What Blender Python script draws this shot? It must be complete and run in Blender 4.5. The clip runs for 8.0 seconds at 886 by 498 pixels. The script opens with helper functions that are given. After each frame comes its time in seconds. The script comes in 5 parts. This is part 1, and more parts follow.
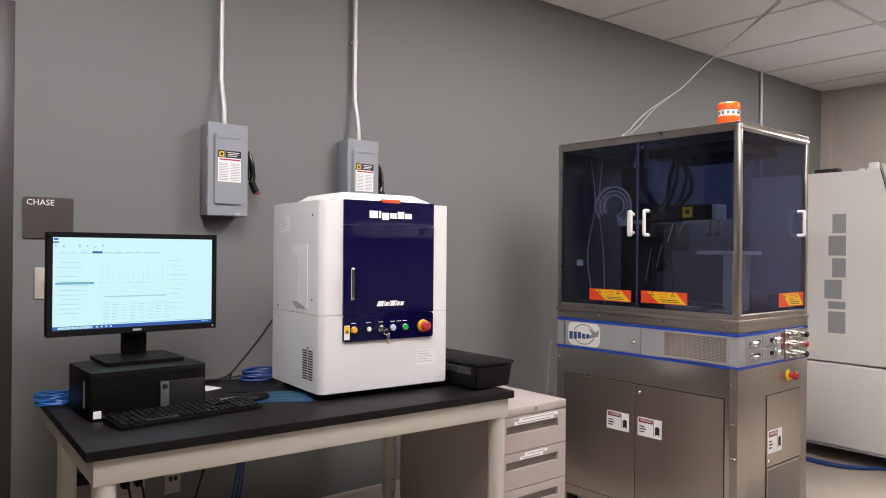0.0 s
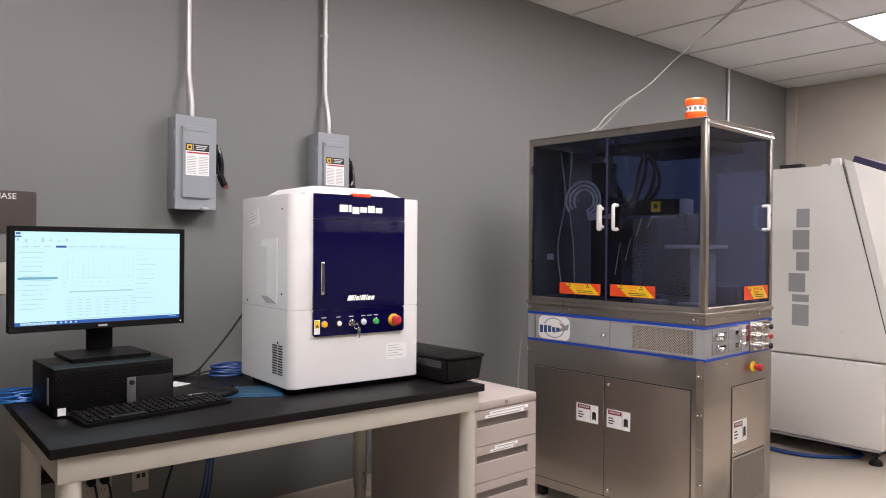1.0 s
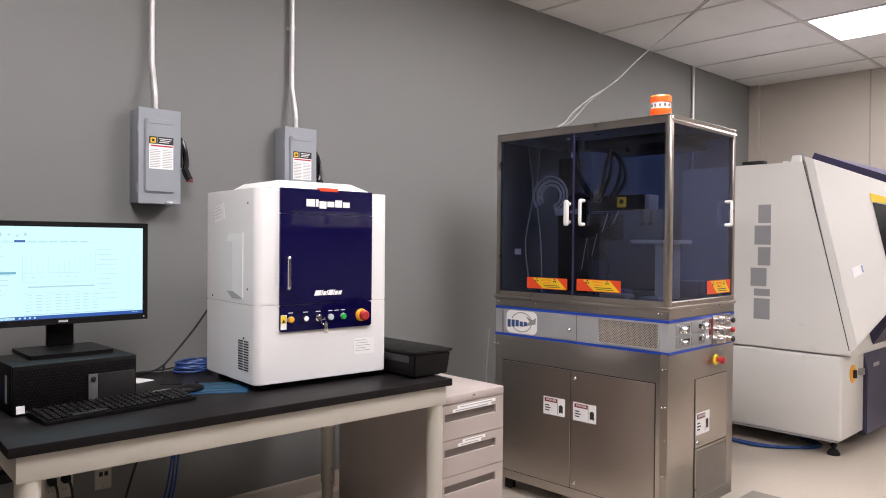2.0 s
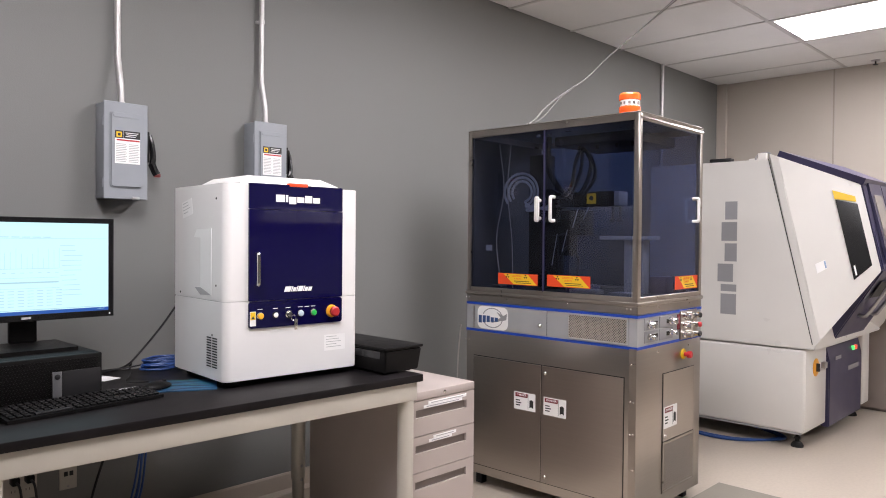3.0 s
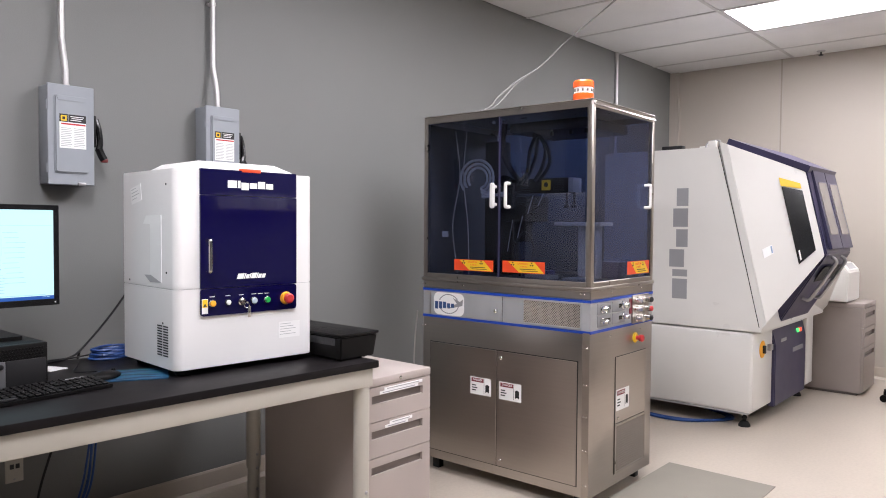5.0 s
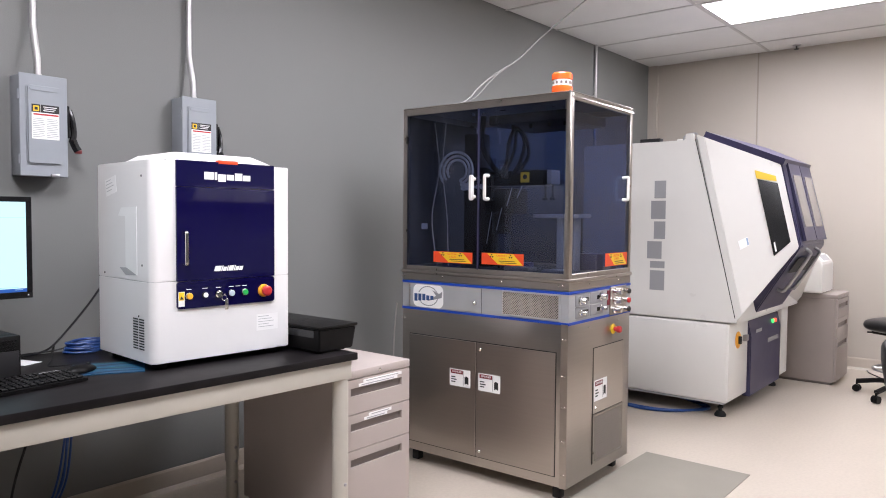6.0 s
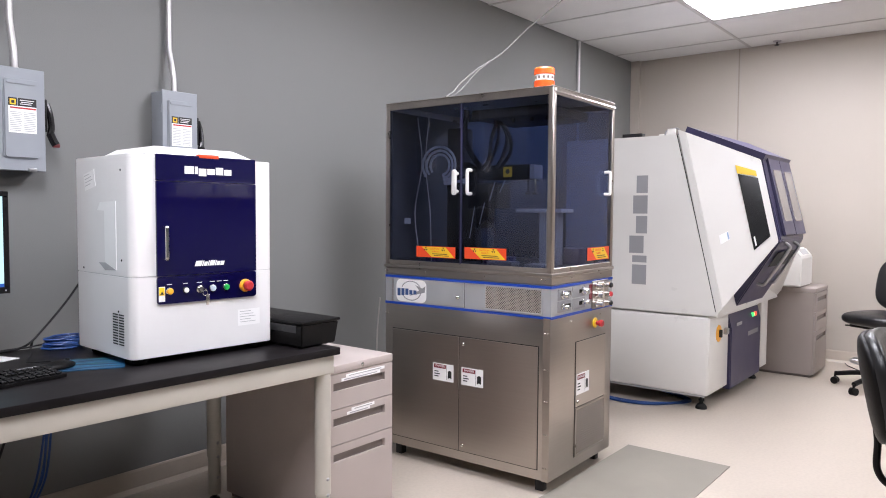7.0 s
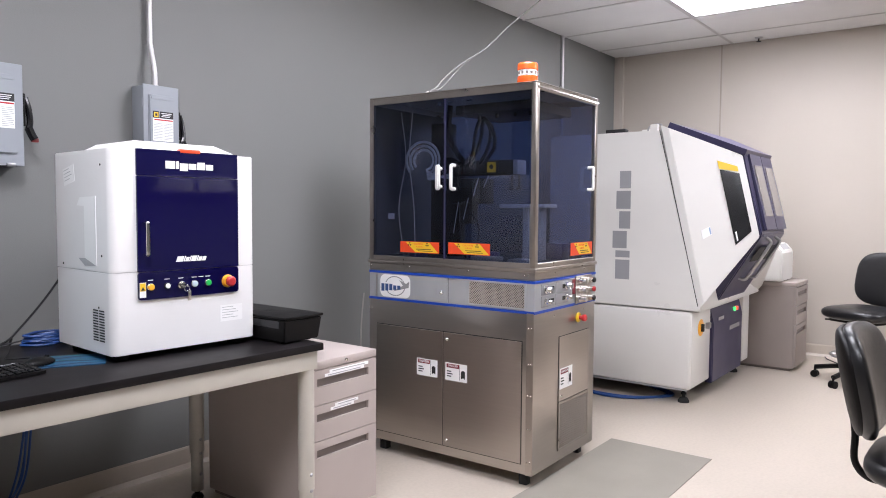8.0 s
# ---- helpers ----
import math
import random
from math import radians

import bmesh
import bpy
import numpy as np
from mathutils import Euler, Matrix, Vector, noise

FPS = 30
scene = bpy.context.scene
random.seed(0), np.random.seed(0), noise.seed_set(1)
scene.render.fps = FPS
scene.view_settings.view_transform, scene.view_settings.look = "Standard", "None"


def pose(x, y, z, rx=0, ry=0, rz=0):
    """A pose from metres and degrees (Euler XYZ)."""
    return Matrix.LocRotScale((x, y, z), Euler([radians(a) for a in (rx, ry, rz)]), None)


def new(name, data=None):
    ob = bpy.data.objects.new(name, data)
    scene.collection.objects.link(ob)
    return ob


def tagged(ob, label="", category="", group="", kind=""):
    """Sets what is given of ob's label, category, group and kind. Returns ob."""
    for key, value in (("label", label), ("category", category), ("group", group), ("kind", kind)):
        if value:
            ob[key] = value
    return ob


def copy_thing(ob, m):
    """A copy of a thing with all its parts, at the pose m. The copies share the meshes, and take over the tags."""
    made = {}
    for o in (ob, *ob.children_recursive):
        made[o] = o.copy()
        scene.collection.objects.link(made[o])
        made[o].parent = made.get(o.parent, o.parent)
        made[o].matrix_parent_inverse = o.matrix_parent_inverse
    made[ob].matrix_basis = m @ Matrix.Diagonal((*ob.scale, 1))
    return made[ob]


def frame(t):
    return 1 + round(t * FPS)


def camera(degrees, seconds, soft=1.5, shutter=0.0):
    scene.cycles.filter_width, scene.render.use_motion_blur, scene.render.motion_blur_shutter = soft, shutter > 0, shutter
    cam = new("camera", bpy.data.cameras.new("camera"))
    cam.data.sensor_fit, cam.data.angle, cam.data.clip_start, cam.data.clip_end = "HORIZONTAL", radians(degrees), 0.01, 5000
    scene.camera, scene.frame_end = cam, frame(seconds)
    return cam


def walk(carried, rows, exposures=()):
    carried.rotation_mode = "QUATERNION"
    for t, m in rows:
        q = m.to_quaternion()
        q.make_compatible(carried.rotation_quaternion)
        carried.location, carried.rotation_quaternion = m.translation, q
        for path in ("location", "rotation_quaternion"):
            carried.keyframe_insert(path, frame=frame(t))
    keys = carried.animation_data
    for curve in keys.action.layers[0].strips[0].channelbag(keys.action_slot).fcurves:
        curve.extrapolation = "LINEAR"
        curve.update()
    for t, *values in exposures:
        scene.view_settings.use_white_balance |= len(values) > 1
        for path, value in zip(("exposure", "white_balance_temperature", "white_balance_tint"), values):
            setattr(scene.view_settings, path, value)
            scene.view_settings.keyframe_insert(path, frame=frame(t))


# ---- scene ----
cam = camera(63.0, 8.0, soft=1.0)
# seconds, yaw, pitch, roll of a camera that turns and drifts a few centimetres
TURN = [
    (0, -39.00, 0.14, -0.51),
    (0.5, -40.08, -0.11, -0.48),
    (1, -41.18, -0.27, -0.46),
    (1.5, -42.38, -0.46, -0.46),
    (3, -45.76, -0.89, -0.52),
    (3.5, -46.61, -1.07, -0.48),
    (4, -47.38, -1.37, -0.49),
    (4.5, -48.18, -1.61, -0.44),
    (6, -50.55, -2.47, -0.40),
    (6.5, -51.16, -2.68, -0.37),
    (7, -51.79, -2.86, -0.37),
    (7.5, -52.41, -3.03, -0.38),
    (8, -52.96, -3.20, -0.35),
]
walk(cam, [(t, pose(0.0035 * t, -0.0062 * t, 1.259 - 0.0017 * t, 90 + p, r, y)) for t, y, p, r in TURN],
     exposures=((0.0, -0.15, 6850, 13), (1.5, -0.02, 6800, 13), (4.5, 0.08, 6500, 12), (6.5, 0.22, 6300, 12), (8.0, 0.22, 6200, 12)))

# ---- world: a windowless room, only the ceiling lights shine ----
world = bpy.data.worlds.new("world")
world.use_nodes = True
world.node_tree.nodes["Background"].inputs[0].default_value = (0.5, 0.5, 0.52, 1)
world.node_tree.nodes["Background"].inputs[1].default_value = 0.02
scene.world = world
PANEL_GLOW = 25.8

# room: the grey wall runs along x at WALL_Y, the beige wall closes it at FAR_X
WALL_Y, FAR_X, CEIL = 2.98, 6.90, 2.75
NEAR_Y, LEFT_X = -3.2, -3.6
TILE = 0.70


# ---- materials ----
def mat(name, colour, rough=0.5, metal=0.0, vary=0.06, scale=6.0, bump=0.0, bump_scale=180.0, stretch=None, coat=0.0, rough_vary=0.08, fleck=0.0, spec=0.5):
    m = bpy.data.materials.new(name)
    m.use_nodes = True
    nt = m.node_tree
    b = nt.nodes["Principled BSDF"]
    b.inputs["Metallic"].default_value = metal
    b.inputs["Coat Weight"].default_value = coat
    b.inputs["Specular IOR Level"].default_value = spec
    co = nt.nodes.new("ShaderNodeTexCoord")
    mp = nt.nodes.new("ShaderNodeMapping")
    if stretch:
        mp.inputs["Scale"].default_value = stretch
    nt.links.new(co.outputs["Object"], mp.inputs[0])
    n1 = nt.nodes.new("ShaderNodeTexNoise")
    n1.inputs["Scale"].default_value, n1.inputs["Detail"].default_value = scale, 6
    n2 = nt.nodes.new("ShaderNodeTexNoise")
    n2.inputs["Scale"].default_value, n2.inputs["Detail"].default_value = bump_scale, 3
    for n in (n1, n2):
        nt.links.new(mp.outputs[0], n.inputs["Vector"])
    ramp = nt.nodes.new("ShaderNodeValToRGB")
    lo, hi = [c * (1 - vary) for c in colour], [min(1, c * (1 + vary)) for c in colour]
    ramp.color_ramp.elements[0].position, ramp.color_ramp.elements[1].position = 0.3, 0.7
    ramp.color_ramp.elements[0].color, ramp.color_ramp.elements[1].color = (*lo, 1), (*hi, 1)
    nt.links.new(n1.outputs[0], ramp.inputs[0])
    out = ramp.outputs[0]
    if fleck:
        mix = nt.nodes.new("ShaderNodeMix")
        mix.data_type, mix.blend_type = "RGBA", "MULTIPLY"
        r2 = nt.nodes.new("ShaderNodeValToRGB")
        r2.color_ramp.elements[0].position, r2.color_ramp.elements[1].position = 0.35, 0.6
        r2.color_ramp.elements[0].color = (1 - fleck, 1 - fleck, 1 - fleck, 1)
        nt.links.new(n2.outputs[0], r2.inputs[0])
        mix.inputs[0].default_value = 1.0
        nt.links.new(out, mix.inputs[6])
        nt.links.new(r2.outputs[0], mix.inputs[7])
        out = mix.outputs[2]
    nt.links.new(out, b.inputs["Base Color"])
    mr = nt.nodes.new("ShaderNodeMapRange")
    mr.inputs[3].default_value, mr.inputs[4].default_value = max(0.02, rough - rough_vary), min(1, rough + rough_vary)
    nt.links.new(n1.outputs[0], mr.inputs[0])
    nt.links.new(mr.outputs[0], b.inputs["Roughness"])
    if bump:
        bp = nt.nodes.new("ShaderNodeBump")
        bp.inputs["Strength"].default_value, bp.inputs["Distance"].default_value = bump, 0.002
        nt.links.new(n2.outputs[0], bp.inputs["Height"])
        nt.links.new(bp.outputs[0], b.inputs["Normal"])
    return m


def glow(name, colour, strength, base=None):
    m = bpy.data.materials.new(name)
    m.use_nodes = True
    b = m.node_tree.nodes["Principled BSDF"]
    b.inputs["Base Color"].default_value = (*(base or colour), 1)
    b.inputs["Emission Color"].default_value = (*colour, 1)
    b.inputs["Emission Strength"].default_value = strength
    return m


def glass(name, colour, sheen=1.0):
    """A thin clear pane of two faces: tinted passage with a sharp Fresnel gloss."""
    m = bpy.data.materials.new(name)
    m.use_nodes = True
    nt = m.node_tree
    nt.nodes.remove(nt.nodes["Principled BSDF"])
    clear, gloss = nt.nodes.new("ShaderNodeBsdfTransparent"), nt.nodes.new("ShaderNodeBsdfGlossy")
    clear.inputs["Color"].default_value = (*(c ** 0.5 for c in colour), 1)
    gloss.inputs["Roughness"].default_value = 0.0
    weight, power, mix = nt.nodes.new("ShaderNodeLayerWeight"), nt.nodes.new("ShaderNodeMath"), nt.nodes.new("ShaderNodeMixShader")
    weight.inputs["Blend"].default_value = 0.5
    power.operation, power.inputs[1].default_value = "POWER", 5.0
    scaled = nt.nodes.new("ShaderNodeMath")
    scaled.operation, scaled.inputs[1].default_value, scaled.inputs[2].default_value = "MULTIPLY_ADD", 0.6 * sheen, 0.035 * sheen
    nt.links.new(weight.outputs["Facing"], power.inputs[0])
    nt.links.new(power.outputs[0], scaled.inputs[0])
    nt.links.new(scaled.outputs[0], mix.inputs[0])
    nt.links.new(clear.outputs[0], mix.inputs[1])
    nt.links.new(gloss.outputs[0], mix.inputs[2])
    nt.links.new(mix.outputs[0], nt.nodes["Material Output"].inputs[0])
    return m


M_GREY = mat("grey_wall_paint", (0.190, 0.192, 0.187), 0.62, vary=0.03, scale=1.3, bump=0.25, bump_scale=260)
M_BEIGE = mat("beige_wall_paint", (0.46, 0.415, 0.36), 0.6, vary=0.03, scale=1.1, bump=0.2, bump_scale=260)
M_CEIL = mat("ceiling_tile", (0.70, 0.69, 0.68), 0.9, vary=0.04, scale=3, bump=0.6, bump_scale=220, fleck=0.1)
# grid grey has the shadow of the tile joints put into the colour
M_TBAR = mat("shaded_grid_paint", (0.47, 0.455, 0.44), 0.5, vary=0.03)
M_FLOOR = mat("vinyl_floor", (0.50, 0.44, 0.37), 0.36, vary=0.05, scale=2.2, bump=0.05, bump_scale=60, fleck=0.06)
M_HATCH = mat("grey_floor_plate", (0.24, 0.22, 0.185), 0.45, vary=0.08, scale=5, bump=0.2, spec=0.3)
M_BASE = mat("vinyl_baseboard", (0.50, 0.44, 0.37), 0.45, vary=0.04)
M_DOOR = mat("brown_door_paint", (0.035, 0.027, 0.025), 0.45, vary=0.08, scale=3)
M_STEEL = mat("brushed_stainless", (0.43, 0.395, 0.36), 0.28, metal=1.0, vary=0.02, scale=4, stretch=(1.0, 1.0, 30), rough_vary=0.006)
M_STEEL2 = mat("stainless_trim", (0.40, 0.365, 0.33), 0.3, metal=1.0, vary=0.06, scale=9)
M_PANELGREY = mat("grey_control_panel", (0.42, 0.43, 0.44), 0.4, metal=0.3, vary=0.04, scale=10)
M_EMBLEM = mat("dull_blue_print", (0.03, 0.08, 0.22), 0.5, vary=0.04)
M_BLUE = mat("blue_edge_strip", (0.01, 0.06, 0.42), 0.4, vary=0.04)
# same acrylic as M_TINT, darkened to dim the view through the far pane
M_TINT2 = glass("dimmed_smoked_acrylic", (0.15, 0.21, 0.38), 0.1)
M_TINT = glass("smoked_blue_acrylic", (0.30, 0.355, 0.55))
M_WHITE = mat("white_plastic", (0.76, 0.75, 0.73), 0.38, vary=0.02, scale=4)
M_WHITE2 = mat("white_powder_coat", (0.79, 0.78, 0.77), 0.42, vary=0.025, scale=3, bump=0.08, bump_scale=500)
M_WHITE3 = mat("white_enamel", (0.72, 0.705, 0.67), 0.3, vary=0.025, scale=2.5, bump=0.05, bump_scale=400)
M_NAVY = mat("navy_gloss_panel", (0.004, 0.003, 0.04), 0.03, vary=0.05, coat=0.0, rough_vary=0.02)
M_NAVY2 = mat("navy_paint", (0.036, 0.033, 0.082), 0.32, vary=0.06)
M_BLACK = mat("black_plastic", (0.0055, 0.005, 0.005), 0.42, spec=0.16, vary=0.15, scale=30, bump=0.15, bump_scale=700)
M_BLACKG = mat("black_gloss_plastic", (0.008, 0.008, 0.009), 0.2, vary=0.1)
M_RUBBER = mat("black_rubber", (0.009, 0.009, 0.009), 0.7, spec=0.3, vary=0.15)
M_DARKGREY = mat("dark_grey_plastic", (0.018, 0.0175, 0.0185), 0.45, spec=0.2, vary=0.1, bump=0.1, bump_scale=600)
M_TOP = mat("black_resin_worktop", (0.010, 0.0085, 0.009), 0.40, spec=0.13, vary=0.25, scale=9, rough_vary=0.12, bump=0.08, bump_scale=120)
M_FRAME = mat("beige_table_steel", (0.52, 0.49, 0.43), 0.42, vary=0.03, scale=5)
# M_PED darkened: the shade on the far drawer cabinet is put into its colour
M_PED2 = mat("dimmed_taupe_cabinet_steel", (0.33, 0.285, 0.262), 0.42, vary=0.04, scale=5, bump=0.08, bump_scale=450)
M_PED = mat("taupe_cabinet_steel", (0.46, 0.40, 0.37), 0.42, vary=0.03, scale=5, bump=0.08, bump_scale=450)
# darkened taupe: shade in the finger pulls and plinth put into the colour
M_RECESS = mat("shade_taupe", (0.20, 0.17, 0.155), 0.55, vary=0.06)
M_MESH = mat("dark_mesh", (0.34, 0.30, 0.265), 0.5, metal=0.6, vary=0.05)
M_GALV = mat("galvanised_conduit", (0.60, 0.59, 0.58), 0.42, metal=0.5, vary=0.08, scale=18)
M_BOXGREY = mat("grey_switch_box_enamel", (0.29, 0.31, 0.335), 0.42, vary=0.04, scale=8, bump=0.06, bump_scale=300)
# brighter white: light on the raised numeral's face put into the colour
M_NUMERAL = mat("lit_face_white", (0.88, 0.88, 0.87), 0.35, vary=0.02)
M_LABEL = mat("white_label", (0.90, 0.895, 0.885), 0.5, vary=0.02)
M_SEAM = mat("wall_joint", (0.33, 0.29, 0.25), 0.6, vary=0.05)
M_INK = mat("grey_ink", (0.42, 0.42, 0.43), 0.6, vary=0.03)
M_PALEBLUE = mat("pale_blue_print", (0.30, 0.42, 0.60), 0.5, vary=0.04)
M_INKD = mat("black_ink", (0.02, 0.02, 0.02), 0.6, vary=0.05)
M_HOSE = mat("clear_hose", (0.42, 0.42, 0.43), 0.3, vary=0.2, scale=20)
M_LOGO = mat("grey_logo_vinyl", (0.30, 0.30, 0.31), 0.5, vary=0.03)
M_RED = mat("red_plastic", (0.50, 0.03, 0.035), 0.35, vary=0.06)
M_MAROON = mat("maroon_print", (0.20, 0.015, 0.03), 0.5, vary=0.04)
M_INNERD = mat("dark_inner_panel", (0.035, 0.036, 0.042), 0.55, vary=0.1)
M_ORANGE = mat("orange_beacon_plastic", (0.9, 0.12, 0.02), 0.25, vary=0.05)
M_ORED = mat("orange_red_sticker", (0.80, 0.07, 0.015), 0.45, vary=0.03)
M_YELLOW = mat("yellow_sticker", (0.85, 0.55, 0.02), 0.45, vary=0.03)
M_AMBER = mat("amber_button", (0.9, 0.42, 0.03), 0.3, vary=0.03)
M_GREEN = mat("green_button", (0.02, 0.42, 0.08), 0.3, vary=0.03)
M_CHROME = mat("chrome", (0.75, 0.74, 0.72), 0.15, metal=1.0, vary=0.04)
M_CABLE = mat("black_cable", (0.012, 0.012, 0.013), 0.5, vary=0.1)
M_BLUECAB = mat("blue_cable", (0.02, 0.07, 0.26), 0.45, vary=0.1)
M_WHITECAB = mat("pale_cable", (0.36, 0.34, 0.32), 0.5, vary=0.05)
M_GREYCAB = mat("grey_cable", (0.20, 0.195, 0.19), 0.5, vary=0.05)
M_SIGN = mat("brown_sign_plastic", (0.07, 0.055, 0.05), 0.45, vary=0.05)
M_LEATHER = mat("black_vinyl_upholstery", (0.010, 0.010, 0.011), 0.33, vary=0.15, scale=20, bump=0.25, bump_scale=350)
M_TUBE = mat("grey_tube_metal", (0.42, 0.42, 0.43), 0.3, metal=0.9, vary=0.05)
M_PADBLUE = mat("blue_mouse_mat", (0.015, 0.075, 0.16), 0.45, vary=0.4, scale=14)


# ---- mesh helpers ----
def box(bm, x0, y0, z0, x1, y1, z1, bevel=0.0, seg=2):
    g = bmesh.ops.create_cube(bm, size=1.0)["verts"]
    bmesh.ops.scale(bm, vec=(x1 - x0, y1 - y0, z1 - z0), verts=g)
    bmesh.ops.translate(bm, vec=((x0 + x1) / 2, (y0 + y1) / 2, (z0 + z1) / 2), verts=g)
    if bevel:
        es = list({e for v in g for e in v.link_edges})
        bmesh.ops.bevel(bm, geom=es, offset=bevel, segments=seg, profile=0.5, affect="EDGES")
    return bm


def rod(bm, p0, p1, r, r2=None, seg=16, caps=True):
    p0, p1 = Vector(p0), Vector(p1)
    d = p1 - p0
    m = Matrix.Translation((p0 + p1) / 2) @ d.to_track_quat("Z", "Y").to_matrix().to_4x4()
    bmesh.ops.create_cone(bm, cap_ends=caps, segments=seg, radius1=r, radius2=r if r2 is None else r2, depth=d.length, matrix=m)
    return bm


def lathe(bm, profile, at=(0, 0, 0), axis=(0, 0, 1), seg=24):
    """A turned body: profile of (radius, height) pairs about an axis."""
    q = Vector(axis).to_track_quat("Z", "Y").to_matrix().to_4x4()
    m = Matrix.Translation(at) @ q
    rings = []
    for r, h in profile:
        rings.append([bm.verts.new(m @ Vector((max(r, 1e-4) * math.cos(2 * math.pi * i / seg), max(r, 1e-4) * math.sin(2 * math.pi * i / seg), h))) for i in range(seg)])
    for a, b in zip(rings, rings[1:]):
        for i in range(seg):
            bm.faces.new((a[i], a[(i + 1) % seg], b[(i + 1) % seg], b[i]))
    bm.faces.new(list(reversed(rings[0])))
    bm.faces.new(rings[-1])
    return bm


def prism(bm, outline, axis, a, b):
    """Extrudes a 2D outline between a and b along axis x, y or z."""
    def at(u, v, w):
        return {"x": (w, u, v), "y": (u, w, v), "z": (u, v, w)}[axis]
    lo = [bm.verts.new(at(u, v, a)) for u, v in outline]
    hi = [bm.verts.new(at(u, v, b)) for u, v in outline]
    n = len(outline)
    for i in range(n):
        bm.faces.new((lo[i], lo[(i + 1) % n], hi[(i + 1) % n], hi[i]))
    bm.faces.new(list(reversed(lo)))
    bm.faces.new(hi)
    bmesh.ops.recalc_face_normals(bm, faces=bm.faces[:])
    return bm


def rounded(x0, y0, x1, y1, r, n=5):
    pts = []
    for cx, cy, a0 in ((x1 - r, y1 - r, 0), (x0 + r, y1 - r, 90), (x0 + r, y0 + r, 180), (x1 - r, y0 + r, 270)):
        for i in range(n + 1):
            a = radians(a0 + 90 * i / n)
            pts.append((cx + r * math.cos(a), cy + r * math.sin(a)))
    return pts


def smooth_path(pts, steps=8):
    """Catmull-Rom points through pts."""
    ps = [Vector(p) for p in pts]
    ps = [ps[0] * 2 - ps[1]] + ps + [ps[-1] * 2 - ps[-2]]
    out = []
    for i in range(1, len(ps) - 2):
        a, b, c, d = ps[i - 1:i + 3]
        for k in range(steps):
            t = k / steps
            out.append(0.5 * (2 * b + (c - a) * t + (2 * a - 5 * b + 4 * c - d) * t * t + (3 * b - 3 * c + d - a) * t ** 3))
    out.append(ps[-2])
    return out


def tube(bm, pts, r, seg=8, steps=8, smooth=True):
    ps = smooth_path(pts, steps) if smooth else [Vector(p) for p in pts]
    rings, up = [], Vector((0.13, 0.27, 1)).normalized()
    for i, p in enumerate(ps):
        d = (ps[min(i + 1, len(ps) - 1)] - ps[max(i - 1, 0)]).normalized()
        u = d.cross(up)
        u = (u if u.length > 1e-3 else d.cross(Vector((1, 0, 0)))).normalized()
        up = u.cross(d).normalized()
        rings.append([bm.verts.new(p + r * (math.cos(2 * math.pi * k / seg) * u + math.sin(2 * math.pi * k / seg) * up)) for k in range(seg)])
    for a, b in zip(rings, rings[1:]):
        for k in range(seg):
            bm.faces.new((a[k], a[(k + 1) % seg], b[(k + 1) % seg], b[k]))
    bm.faces.new(list(reversed(rings[0])))
    bm.faces.new(rings[-1])
    return bm


def finish(name, bm, material, smooth=True):
    bmesh.ops.recalc_face_normals(bm, faces=bm.faces[:])
    me = bpy.data.meshes.new(name)
    bm.to_mesh(me)
    bm.free()
    me.materials.append(material)
    if smooth:
        me.polygons.foreach_set("use_smooth", [True] * len(me.polygons))
        me.set_sharp_from_angle(angle=radians(35))
    return me


def part(name, bm, material, parent=None, label="", smooth=True):
    ob = new(name, finish(name, bm, material, smooth))
    ob.parent = parent
    if label:
        tagged(ob, label)
    return ob


def thing(name, at, label, category, group="", turn=0.0):
    ob = new(name)
    ob.matrix_basis = pose(*at, 0, 0, turn)
    ob.empty_display_size = 0.1
    return tagged(ob, label, category, group)


def structure(name, bm, material, label, category, smooth=False):
    return tagged(part(name, bm, material, None, "", smooth), label, category, "", "structure")


def B(*a, **k):
    return box(bmesh.new(), *a, **k)


def letters(text, size, m, depth=0.0006):
    """Raised letters as a bmesh, set in the built-in font; m places their plane."""
    cu = bpy.data.curves.new("letters", "FONT")
    cu.body, cu.size, cu.extrude, cu.align_x, cu.align_y, cu.resolution_u = text, size, depth, "CENTER", "CENTER", 2
    ob = bpy.data.objects.new("letters", cu)
    scene.collection.objects.link(ob)
    me = bpy.data.meshes.new_from_object(ob.evaluated_get(bpy.context.evaluated_depsgraph_get()))
    bpy.data.objects.remove(ob)
    bpy.data.curves.remove(cu)
    bm = bmesh.new()
    bm.from_mesh(me)
    bpy.data.meshes.remove(me)
    bmesh.ops.transform(bm, matrix=m, verts=bm.verts[:])
    return bm


def on_x(x, y, z):
    """A plane that faces -x, its text running towards -y."""
    return Matrix.Translation((x, y, z)) @ Matrix(((0, 0, -1, 0), (-1, 0, 0, 0), (0, 1, 0, 0), (0, 0, 0, 1)))


def on_y(x, y, z):
    """A plane that faces -y, its text running towards +x."""
    return Matrix.Translation((x, y, z)) @ Matrix(((1, 0, 0, 0), (0, 0, -1, 0), (0, 1, 0, 0), (0, 0, 0, 1)))


# ---- the room ----
def wall_with_hole(name, x0, x1, y0, y1, z1, hx0, hx1, hz, material, label):
    bm = bmesh.new()
    box(bm, x0, y0, 0, hx0, y1, z1)
    box(bm, hx1, y0, 0, x1, y1, z1)
    box(bm, hx0, y0, hz, hx1, y1, z1)
    return structure(name, bm, material, label, "wall")


